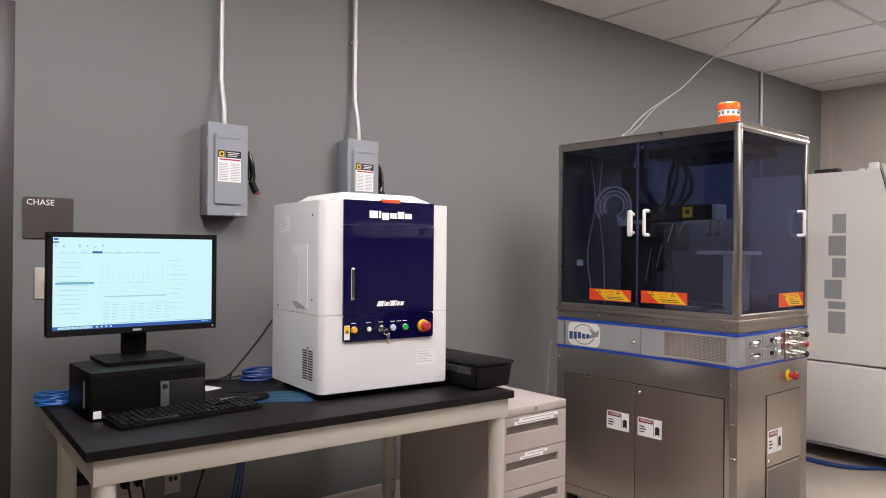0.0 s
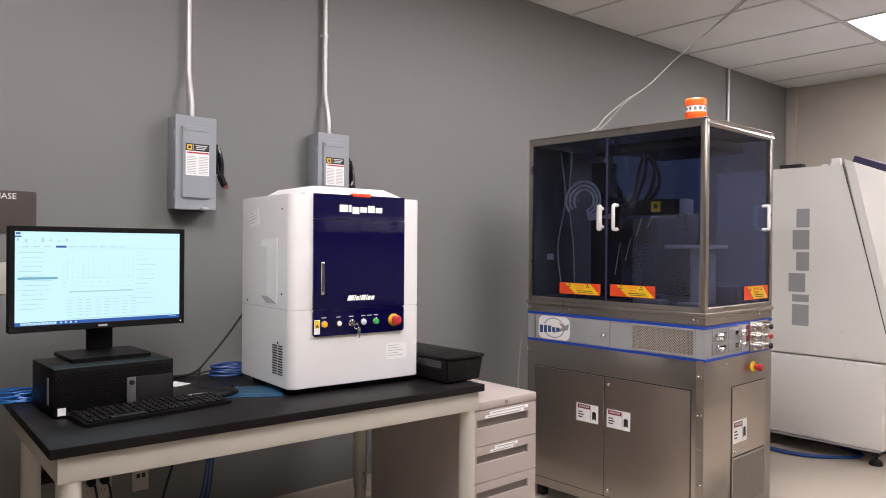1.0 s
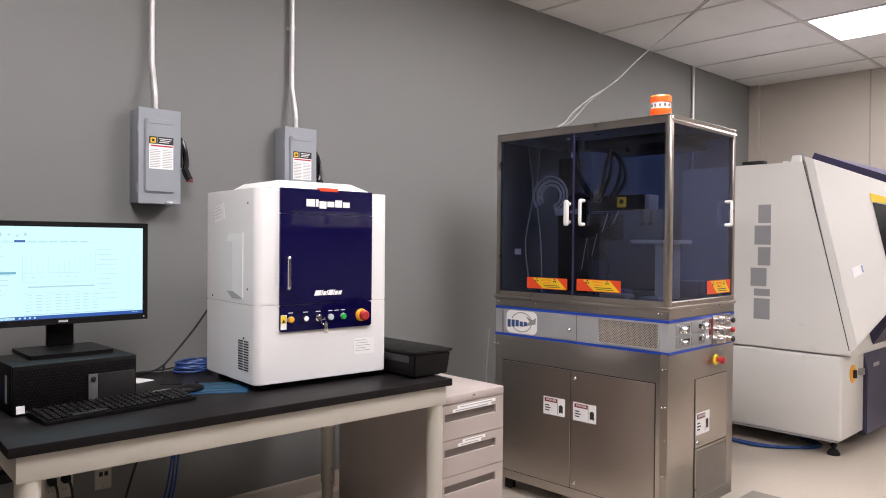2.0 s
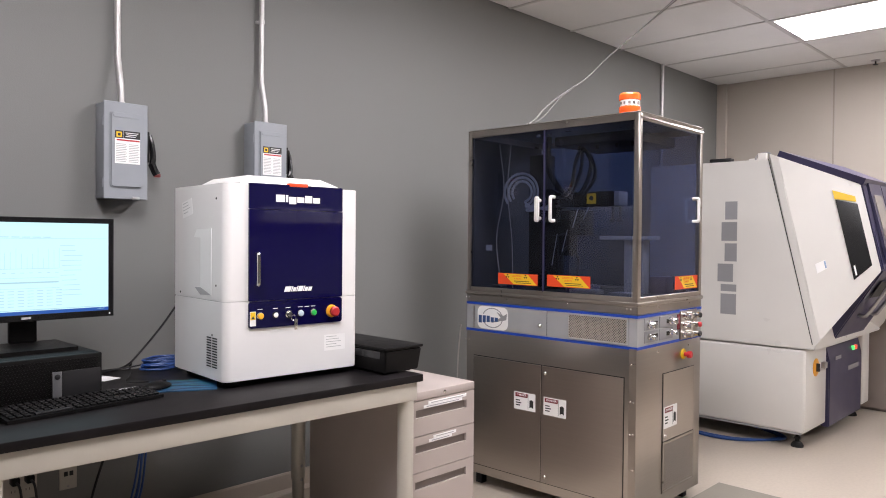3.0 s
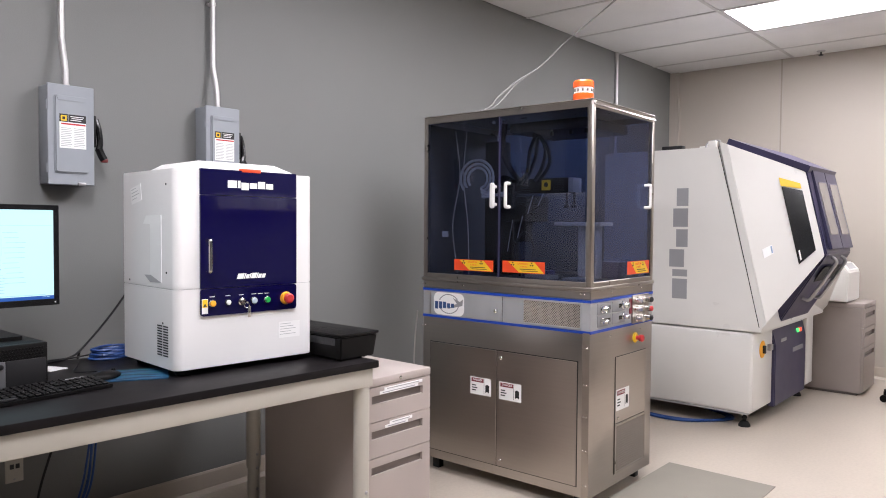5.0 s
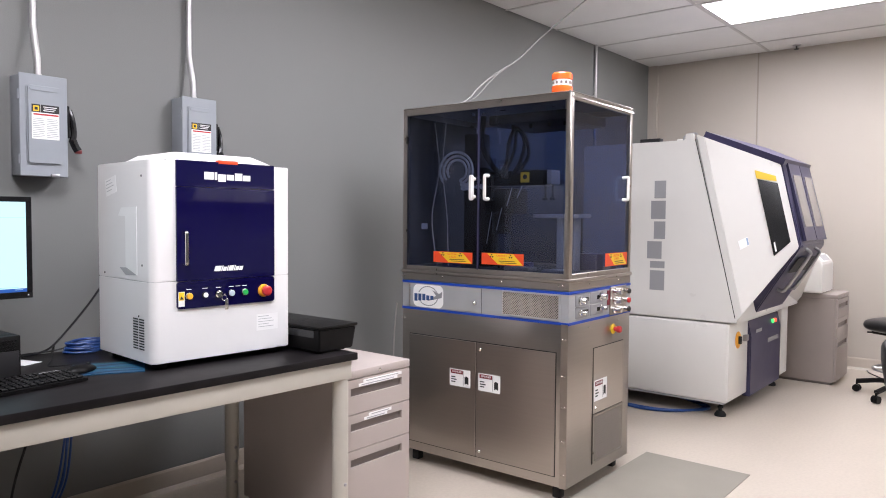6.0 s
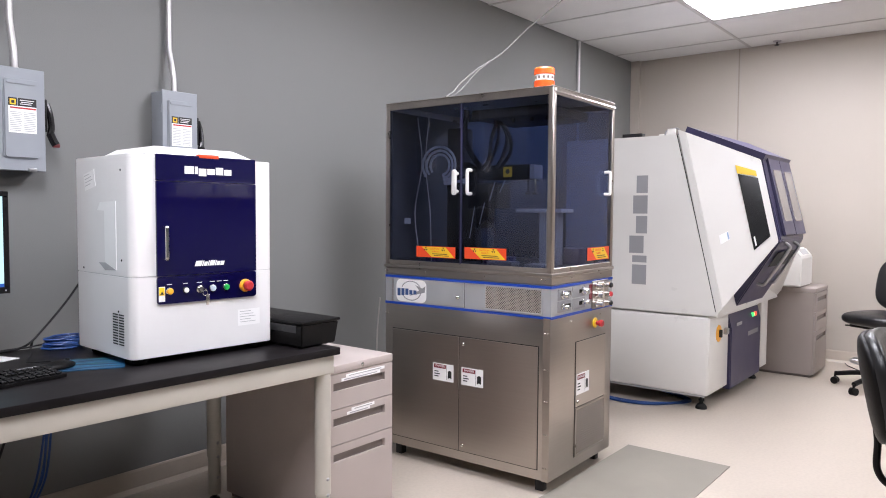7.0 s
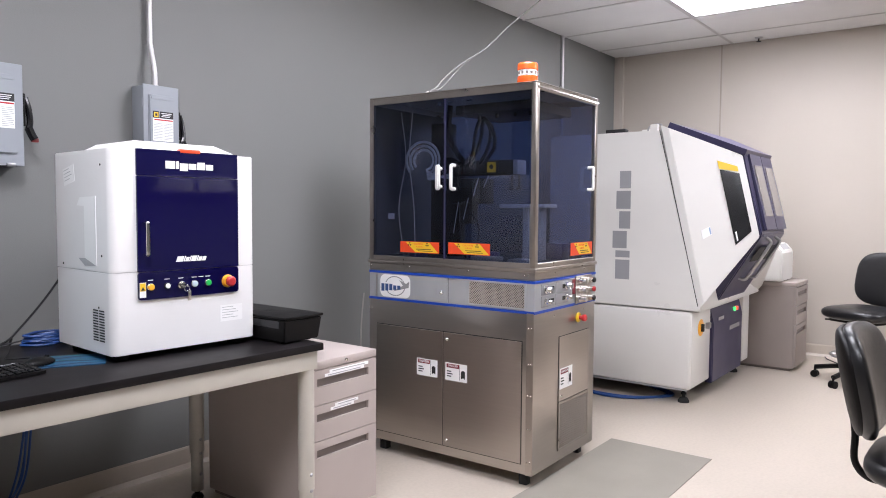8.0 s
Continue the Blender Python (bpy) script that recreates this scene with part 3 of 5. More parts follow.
        part("yellow_field", q([(0.14, 0.05), (0.76, 0.05), (0.98, 0.95), (0.4, 0.95)], 0.0008), M_YELLOW, s, "yellow slanted field")
        part("lettering", letters("CAUTION", h * 0.24, m(0.48, 0.22), 0.0003), M_ORED, s)
        part("lettering", letters("X-RAYS", h * 0.22, m(0.5, 0.46), 0.0003), M_ORED, s)
        part("text_bar", q([(0.42, 0.64), (0.8, 0.64), (0.8, 0.70), (0.42, 0.70)], 0.0011), M_INKD, s)
        part("text_bar", q([(0.46, 0.79), (0.84, 0.79), (0.84, 0.84), (0.46, 0.84)], 0.0011), M_INKD, s)
        for a in (0.25, 0.7):
            for k in range(3):
                ang = radians(90 + 120 * k)
                pts = [(a + 0.012 * math.cos(ang + e), 0.25 - 0.012 * w / h * math.sin(ang + e)) for e in (-0.5, 0.5)]
                pts += [(a + 0.045 * math.cos(ang + e), 0.25 - 0.045 * w / h * math.sin(ang + e)) for e in (0.5, -0.5)]
                part("trefoil_blade", q(pts, 0.0011), M_INKD, s)
    caution("x", 2.283 - Y0, 1.083, 0.239, 0.054)
    caution("x", 1.990 - Y0, 1.086, 0.233, 0.054)
    caution("y", 3.136 - X0, 1.086, 0.242, 0.062)
    # the goniometer inside
    part("pillar", B(0.3, 0.62, 0.997, 0.38, 0.70, 1.5, bevel=0.01), M_BLACK, t, "black goniometer pillar")
    part("pillar_head", lathe(bmesh.new(), [(0.02, 0), (0.085, 0.006), (0.09, 0.05), (0.06, 0.07)], (0.33, 0.66, 1.42), (-1, 0, 0), 28), M_BLACK, t, "round black goniometer head")
    part("hanging_rail", B(0.1, 0.08, 1.695, 0.5, 0.5, 1.74, bevel=0.006), M_DARKGREY, t, "dark overhead rail")
    for y in (0.12, 0.2, 0.3, 0.4):
        part("rail_bolt", rod(bmesh.new(), (0.16, y, 1.695), (0.16, y, 1.675), 0.008, seg=8), M_DARKGREY, t)
    arm = part("tube_arm", B(0.25, 0.262, 1.41, 0.33, 0.62, 1.485, bevel=0.006), M_BLACK, t, "black X-ray tube arm")
    part("tube_window", B(0.248, 0.235, 1.414, 0.332, 0.262, 1.482, bevel=0.004), M_LOGO, arm, "grey tube end block")
    part("arm_label", B(0.2485, 0.36, 1.425, 0.2497, 0.41, 1.475), M_YELLOW, arm, "yellow radiation label")
    part("label_mark", lathe(bmesh.new(), [(0.012, 0), (0.012, 0.0006)], (0.2485, 0.385, 1.452), (-1, 0, 0), 12), M_INKD, arm)
    for y in (0.25, 0.29):
        part("aperture_pin", rod(bmesh.new(), (0.29, y, 1.415), (0.29, y, 1.35), 0.007, seg=10), M_DARKGREY, arm)
        part("pin_foot", B(0.28, y - 0.014, 1.338, 0.3, y + 0.014, 1.352, bevel=0.003), M_DARKGREY, arm)
    bm = tube(bmesh.new(), [(0.27, 0.60, 1.45), (0.2, 0.47, 1.50), (0.19, 0.44, 1.62), (0.19, 0.40, 1.685), (0.2, 0.36, 1.62), (0.2, 0.38, 1.53), (0.26, 0.46, 1.47)], 0.010, seg=8)
    part("black_hose", bm, M_RUBBER, t, "looped black hose")
    bm = tube(bmesh.new(), [(0.24, 0.42, 1.47), (0.19, 0.33, 1.55), (0.18, 0.345, 1.64), (0.18, 0.39, 1.67), (0.19, 0.41, 1.58), (0.24, 0.5, 1.46)], 0.009, seg=8)
    part("black_hose", bm, M_RUBBER, t, "looped black hose")
    bm = tube(bmesh.new(), [(0.2, 0.6, 1.76), (0.19, 0.6, 1.62), (0.2, 0.56, 1.53), (0.24, 0.52, 1.46)], 0.014, seg=8)
    part("black_hose", bm, M_RUBBER, t, "hanging black hose")
    for k in range(3):
        pts = []
        for i in range(12):
            a = radians(250 - 26 * i)
            pts.append((0.17 + 0.004 * k, 0.75 + (0.105 - 0.022 * k) * math.cos(a), 1.49 + (0.095 - 0.02 * k) * math.sin(a)))
        pts = [(0.19, 0.58, 1.42 - 0.012 * k)] + [(0.17, 0.68, 1.395 + 0.01 * k)] + pts
        part("clear_hose", tube(bmesh.new(), pts, 0.0062, seg=8, steps=4), M_HOSE, t, "coiled translucent hose")
    for y, s in ((0.80, 0.02), (0.875, -0.03)):
        part("hanging_wire", tube(bmesh.new(), [(0.15, y, 1.74), (0.15, y + s, 1.5), (0.15, y - s * 0.5, 1.25), (0.15, y - 0.02, 1.0)], 0.003, seg=6), M_WHITECAB, t, "pale hanging wire")
    part("carriage", B(0.27, 0.46, 1.27, 0.40, 0.64, 1.40, bevel=0.008), M_BLACK, t, "black carriage under the arm")
    part("motor", lathe(bmesh.new(), [(0.045, 0), (0.05, 0.01), (0.05, 0.10), (0.03, 0.115)], (0.30, 0.55, 1.17), (0, 0, 1), 22), M_BLACK, t, "round black motor")
    part("column", B(0.36, 0.74, 0.997, 0.46, 0.84, 1.70, bevel=0.006), M_BLACK, t, "dark upright column")
    for y, z, l in ((0.40, 1.41, 0.06), (0.46, 1.40, 0.09), (0.52, 1.30, 0.11), (0.58, 1.28, 0.16)):
        part("hanging_wire", tube(bmesh.new(), [(0.25, y, z), (0.245, y + 0.012, z - l * 0.5), (0.25, y + 0.03, z - l)], 0.0022, seg=6), M_INK, t, "short loose wire")
    part("coil_bundle", tube(bmesh.new(), [(0.2, 0.5, 1.0), (0.2, 0.53, 1.14), (0.2, 0.47, 1.22), (0.2, 0.42, 1.14), (0.2, 0.45, 1.02)], 0.006, seg=6), M_DARKGREY, t, "dark cable loop")
    stg = part("sample_table", B(0.27, 0.1, 1.252, 0.4, 0.35, 1.27, bevel=0.003), M_LOGO, t, "pale grey sample table")
    part("table_column", B(0.31, 0.14, 0.997, 0.37, 0.24, 1.252, bevel=0.003), M_LOGO, stg)
    for a in ((0.12, 0.28, 0.2, 0.42, 0.02), (0.22, 0.36, 0.3, 0.5, 0.035), (0.1, 0.1, 0.2, 0.2, 0.016), (0.42, 0.08, 0.5, 0.18, 0.08), (0.15, 0.75, 0.22, 0.82, 0.06)):
        part("deck_block", B(a[0], a[1], 0.997, a[2], a[3], 0.997 + a[4], bevel=0.003), M_TUBE if a[4] < 0.03 else M_NAVY2, t)
    part("junction_tag", B(0.10, 0.88, 1.19, 0.103, 0.92, 1.22), M_HOSE, t)
    # beacon on the roof
    c = (0.085, 0.095)
    part("beacon_base", lathe(bmesh.new(), [(0.046, 0), (0.047, 0.005), (0.042, 0.008)], (*c, zt + 0.006), seg=28), M_WHITE2, t, "white beacon base")
    part("beacon_lower_ring", lathe(bmesh.new(), [(0.044, 0), (0.046, 0.003), (0.046, 0.027), (0.042, 0.03)], (*c, zt + 0.014), seg=28), M_ORANGE, t, "orange beacon ring")
    part("beacon_band", lathe(bmesh.new(), [(0.042, 0), (0.042, 0.026)], (*c, zt + 0.044), seg=28), M_LABEL, t, "white band with faint marks")
    bm = bmesh.new()
    for k in range(7):
        a = radians(150 + 28 * k)
        box(bm, c[0] + 0.0425 * math.cos(a) - 0.004, c[1] + 0.0425 * math.sin(a) - 0.004, zt + 0.051, c[0] + 0.0425 * math.cos(a) + 0.004, c[1] + 0.0425 * math.sin(a) + 0.004, zt + 0.062)
    part("band_mark", bm, M_RECESS, t)
    part("beacon_top", lathe(bmesh.new(), [(0.042, 0), (0.046, 0.002), (0.046, 0.024), (0.041, 0.031), (0.028, 0.033)], (*c, zt + 0.07), seg=28), M_ORANGE, t, "orange beacon cap")


steel_cabinet()


# ---- the bench and what stands on it ----
TOP_Z = 0.748


def blocks(parent, u, z, sizes, depth0, depth1, gap, slant=0.0):
    """A row of plain blocks in the place of a brand name; sizes are (width, low, high)."""
    for w, lo, hi in sizes:
        bm = prism(bmesh.new(), [(u + slant * lo, z + lo), (u + w + slant * lo, z + lo), (u + w + slant * hi, z + hi), (u + slant * hi, z + hi)], "y", depth0, depth1)
        part("mark_block", bm, M_LABEL, parent)
        u += w + gap


def bench():
    t = thing("lab_table", (0.445, 1.957, 0), "lab table with a black resin top on beige steel legs", "table", turn=-2.5)
    w, d = 1.435, 0.80
    part("tabletop", B(0, 0, 0.721, w, d, TOP_Z, bevel=0.004), M_TOP, t, "black resin worktop")
    for a in ((0.02, 0.012, w - 0.02, 0.032), (0.02, d - 0.032, w - 0.02, d - 0.012), (0.02, 0.032, 0.04, d - 0.032), (w - 0.04, 0.032, w - 0.02, d - 0.032)):
        part("apron", B(a[0], a[1], 0.653, a[2], a[3], 0.721, bevel=0.003), M_FRAME, t, "beige steel apron")
    for x, y in ((0.052, 0.043), (w - 0.05, 0.043), (0.075, d - 0.08), (w - 0.085, d - 0.08)):
        leg = part("leg", rod(bmesh.new(), (x, y, 0.2), (x, y, 0.653), 0.03, seg=24), M_FRAME, t, "round beige steel leg")
        part("inner_leg", rod(bmesh.new(), (x, y, 0.035), (x, y, 0.2), 0.0255, seg=20), M_FRAME, leg)
        part("foot", lathe(bmesh.new(), [(0.024, 0), (0.026, 0.006), (0.02, 0.018), (0.01, 0.022), (0.01, 0.036)], (x, y, 0), seg=18), M_BLACK, leg, "black levelling foot")
        for z in (0.26, 0.20, 0.11):
            part("bolt", dome(bmesh.new(), (x, y - 0.028, z), (0, -1, 0), 0.007, 0.006), M_TUBE, leg)


bench()


def benchtop_analyser():
    W, D, H, SE = 0.532, 0.405, 0.68, 0.287
    t = thing("benchtop_analyser", (1.203, 2.137, TOP_Z), "white benchtop analyser with a glossy navy door on the table", "lab instrument", turn=-3.6)

    def shell(z0, z1, inset=0.0):
        r, n = 0.026, 6
        pts = [(W - inset, D), (inset, D)]
        for cx, a0 in ((r + inset, 180), (W - r - inset, 270)):
            for i in range(n + 1):
                a = radians(a0 + 90 * i / n)
                pts.append((cx + r * math.cos(a), r + inset + r * math.sin(a)))
        bm = prism(bmesh.new(), pts, "z", z0, z1)
        top = [e for e in bm.edges if all(abs(v.co.z - z1) < 1e-6 for v in e.verts)] + [e for e in bm.edges if all(abs(v.co.z - z0) < 1e-6 for v in e.verts)]
        bmesh.ops.bevel(bm, geom=top, offset=0.0018, segments=2, affect="EDGES")
        return bm
    part("lower_shell", shell(0.022, SE - 0.0006), M_WHITE2, t, "white lower housing")
    part("upper_shell", shell(SE + 0.0006, H), M_WHITE2, t, "white upper housing")
    part("seam_gap", shell(SE - 0.01, SE + 0.01, 0.0022), M_INK, t)
    for x, y in ((0.05, 0.05), (W - 0.06, 0.05), (0.05, D - 0.05), (W - 0.06, D - 0.05)):
        part("foot", lathe(bmesh.new(), [(0.022, 0), (0.026, 0.004), (0.026, 0.022)], (x, y, 0), seg=18), M_RUBBER, t, "black rubber foot")
    # raised top cover
    bm = bmesh.new()
    lo = [(0.06, 0.012), (0.45, 0.012), (0.45, 0.34), (0.06, 0.34)]
    hi = [(0.10, 0.04), (0.39, 0.04), (0.39, 0.31), (0.10, 0.31)]
    a = [bm.verts.new((x, y, H)) for x, y in lo]
    m1 = [bm.verts.new((x, y, H + 0.006)) for x, y in lo]
    b = [bm.verts.new((x, y, H + 0.032)) for x, y in hi]
    for r0, r1 in ((a, m1), (m1, b)):
        for i in range(4):
            bm.faces.new((r0[i], r0[(i + 1) % 4], r1[(i + 1) % 4], r1[i]))
    bm.faces.new(b)
    bm.faces.new(list(reversed(a)))
    part("top_cover", bm, M_WHITE2, t, "bevelled white top cover")
    # navy front
    x0, x1 = 0.084, 0.456
    def strip(z0, z1, r):
        return prism(bmesh.new(), rounded(x0, z0, x1, z1, r), "y", -0.006, 0.002)
    part("button_panel", strip(0.195, SE - 0.002, 0.01), M_NAVY, t, "glossy navy button panel")
    door = part("front_door", prism(bmesh.new(), rounded(x0, SE, x1, 0.596, 0.002), "y", -0.007, 0.002), M_NAVY, t, "glossy navy door")
    part("header_panel", prism(bmesh.new(), rounded(x0, 0.598, x1, H + 0.004, 0.003), "y", -0.006, 0.002), M_NAVY, t, "glossy navy header")
    part("door_handle", bow_handle(bmesh.new(), (0.106, -0.007, 0.343), (0.106, -0.007, 0.447), (0, -0.026, 0), 0.006), M_CHROME, door, "slim silver bow handle")
    part("status_lamp", B(0.235, -0.008, H - 0.002, 0.31, 0.016, H + 0.011, bevel=0.003), M_ORED, t, "red status lamp")
    blocks(t, 0.183, 0.624, ((0.034, 0, 0.025), (0.009, 0, 0.025), (0.028, -0.006, 0.019), (0.028, 0, 0.019), (0.028, 0, 0.025), (0.028, 0, 0.019)), -0.0068, -0.006, 0.004)
    blocks(door, 0.215, 0.314, ((0.024, 0, 0.018), (0.004, 0, 0.018), (0.012, 0, 0.014), (0.004, 0, 0.018), (0.018, 0, 0.018), (0.004, 0, 0.018), (0.012, 0, 0.014), (0.013, 0, 0.014)), -0.0078, -0.007, 0.0025, 0.35)
    zb = 0.236
    def button(x, r, m, label, rim=M_CHROME, h=0.008):
        c = part("button_rim", lathe(bmesh.new(), [(r * 1.25, 0), (r * 1.25, 0.003), (r * 1.05, 0.006)], (x, -0.006, zb), (0, -1, 0), 20), rim, t)
        part("button", lathe(bmesh.new(), [(r, 0.002), (r, h), (r * 0.8, h + 0.002)], (x, -0.006, zb), (0, -1, 0), 20), m, c, label)
    button(0.125, 0.0105, M_AMBER, "amber push button")
    button(0.182, 0.0085, M_LABEL, "white push button", M_DARKGREY)
    button(0.281, 0.0105, mat("pale_blue_button", (0.5, 0.58, 0.68), 0.3), "pale blue push button")
    button(0.333, 0.0105, M_GREEN, "green push button")
    c = part("stop_collar", lathe(bmesh.new(), [(0.023, 0), (0.023, 0.004), (0.019, 0.010)], (0.410, -0.006, zb), (0, -1, 0), 26), M_AMBER, t, "orange emergency stop collar")
    part("stop_button", lathe(bmesh.new(), [(0.010, 0.006), (0.011, 0.012), (0.0175, 0.014), (0.0185, 0.024), (0.013, 0.028)], (0.412, -0.006, zb), (0, -1, 0), 26), M_RED, c, "red emergency stop button")
    k = part("key_switch", lathe(bmesh.new(), [(0.013, 0), (0.013, 0.006), (0.009, 0.008), (0.009, 0.016)], (0.232, -0.006, zb), (0, -1, 0), 20), M_CHROME, t, "chrome key switch")
    part("key", B(0.230, -0.05, zb - 0.004, 0.234, -0.02, zb + 0.004, bevel=0.001), M_CHROME, k)
    part("key_ring", tube(bmesh.new(), [(0.232 + 0.009 * math.cos(q / 8 * 6.283), -0.045, zb - 0.01 + 0.009 * math.sin(q / 8 * 6.283)) for q in range(9)], 0.0012, seg=6, steps=3), M_CHROME, k)
    part("spare_key", B(0.231, -0.052, zb - 0.05, 0.243, -0.049, zb - 0.014, bevel=0.001), M_CHROME, k, "hanging metal key")
    for x in (0.125, 0.182, 0.232, 0.281, 0.307, 0.333):
        part("caption_bar", B(x - 0.009, -0.0066, zb + 0.0215, x + 0.009, -0.006, zb + 0.0235), M_LABEL, t)
    s = part("warning_sticker", B(0.088, -0.0068, 0.203, 0.1095, -0.006, 0.252), M_LABEL, t, "yellow and white warning sticker")
    part("sticker_field", B(0.0895, -0.0074, 0.224, 0.108, -0.0068, 0.250), M_YELLOW, s, "yellow field")
    part("sticker_mark", prism(bmesh.new(), [(0.0925, 0.227), (0.105, 0.227), (0.09875, 0.238)], "y", -0.0079, -0.0074), M_INKD, s)
    def paper(name, face, u0, z0, u1, z1, lines, tilt=0.0):
        if face == "y":
            f = lambda a0, b0, a1, b1, p: B(a0, -0.0006 - p, b0, a1, 0, b1)
        else:
            f = lambda a0, b0, a1, b1, p: B(-0.0006 - p, a0, b0, 0, a1, b1)
        s = part(name, f(u0, z0, u1, z1, 0), M_LABEL, t, "white paper label")
        w, h = u1 - u0, z1 - z0
        for k in range(lines):
            b1 = z1 - h * (0.12 + 0.8 * k / lines)
            ww = w * (0.5 if k % 3 == 0 else 0.72 - 0.1 * (k % 2))
            ua, ub = (u0 + w * 0.08, u0 + w * 0.08 + ww) if face == "y" else (u1 - w * 0.08 - ww, u1 - w * 0.08)
            part("text_bar", f(ua, b1 - h * 0.03, ub, b1, 0.0005), M_INK, s)
        return s
    paper("asset_label", "y", 0.384, 0.092, 0.474, 0.15, 5)
    tilted = paper("service_label", "x", 0.254, 0.574, 0.340, 0.631, 4)
    mid = Vector((0, 0.297, 0.602))
    tilted.matrix_basis = Matrix.Translation(mid) @ Matrix.Rotation(radians(-11), 4, "X") @ Matrix.Translation(-mid)
    # numeral on the side, its lit face and shaded underside put into flat colours
    out = [(0.098, 0.306), (0.183, 0.329), (0.183, 0.499), (0.237, 0.501), (0.214, 0.528), (0.098, 0.530)]
    n = part("side_numeral", prism(bmesh.new(), out, "x", -0.0016, 0.001), M_NUMERAL, t, "white numeral 1 on the side, its lit face painted brighter", smooth=False)
    out = [(0.100, 0.3055), (0.183, 0.3025), (0.230, 0.326), (0.183, 0.3275)]
    part("numeral_underside", prism(bmesh.new(), out, "x", -0.0014, 0.001), M_INK, n, "grey patch painted for the numeral's shaded underside", smooth=False)
    for y0 in (0.096, 0.052):
        for k in range(12):
            z = 0.063 + k * 0.0088
            part("vent_slot", B(-0.0008, y0, z, 0.004, y0 + 0.036, z + 0.0042), M_INKD, t)
    for y, z in ((0.062, 0.63), (0.062, 0.34), (0.355, 0.302), (0.09, 0.172)):
        part("screw", dome(bmesh.new(), (0, y, z), (-1, 0, 0), 0.004, 0.002), M_DARKGREY, t)


benchtop_analyser()


def computer():
    W, D, H = 0.345, 0.255, 0.143
    t = thing("desktop_computer", (0.532, 2.288, TOP_Z), "black desktop computer lying flat on the table", "computer", turn=1)
    part("case", B(0, 0.02, 0.004, W, D, H, bevel=0.004), M_BLACK, t, "black metal case")
    part("front_bezel", B(0, 0, 0.004, W, 0.02, H, bevel=0.004), M_BLACK, t, "black perforated front bezel")
    bm = bmesh.new()
    for i in range(38):
        for j in range(14):
            x, z = 0.012 + i * 0.009 + (j % 2) * 0.0045, 0.014 + j * 0.0088
            if x < W - 0.012 and not (0.20 < x and z < 0.1):
                lathe(bm, [(0.0032, 0), (0.0026, 0.0016)], (x, 0.0, z), (0, -1, 0), 6)
    part("perforation", bm, M_BLACK, t, "hexagonal mesh relief", smooth=False)
    part("drive_panel", B(0.228, -0.006, 0.014, 0.338, 0.0, 0.098, bevel=0.002), M_DARKGREY, t, "dark grey drive panel")
    p = part("power_panel", B(0.200, -0.006, 0.014, 0.2275, 0.0, 0.098, bevel=0.002), mat("mid_grey_plastic", (0.10, 0.10, 0.105), 0.4), t, "grey power panel")
    part("power_button", lathe(bmesh.new(), [(0.008, 0), (0.008, 0.002), (0.006, 0.003)], (0.2137, -0.006, 0.083), (0, -1, 0), 16), M_DARKGREY, p)
    part("case_sticker", B(0.008, -0.0026, 0.008, 0.03, 0, 0.03), M_LABEL, t, "small white sticker")
    part("side_sticker", B(-0.0008, 0.06, 0.03, 0, 0.08, 0.11), M_INK, t)
    for x in (0.03, W - 0.03):
        for y in (0.04, D - 0.04):
            part("foot", rod(bmesh.new(), (x, y, 0), (x, y, 0.005), 0.01, seg=10), M_RUBBER, t)


computer()
M_SCREEN = glow("lit_screen", (0.58, 0.92, 1.0), 1.08, (0.02, 0.02, 0.02))
M_UI1 = glow("screen_grey", (0.40, 0.68, 0.76), 1.0, (0.02, 0.02, 0.02))
M_UI2 = glow("screen_blue", (0.01, 0.10, 0.45), 0.9, (0.02, 0.02, 0.02))
M_UI3 = glow("screen_light_blue", (0.16, 0.5, 0.68), 0.9, (0.02, 0.02, 0.02))


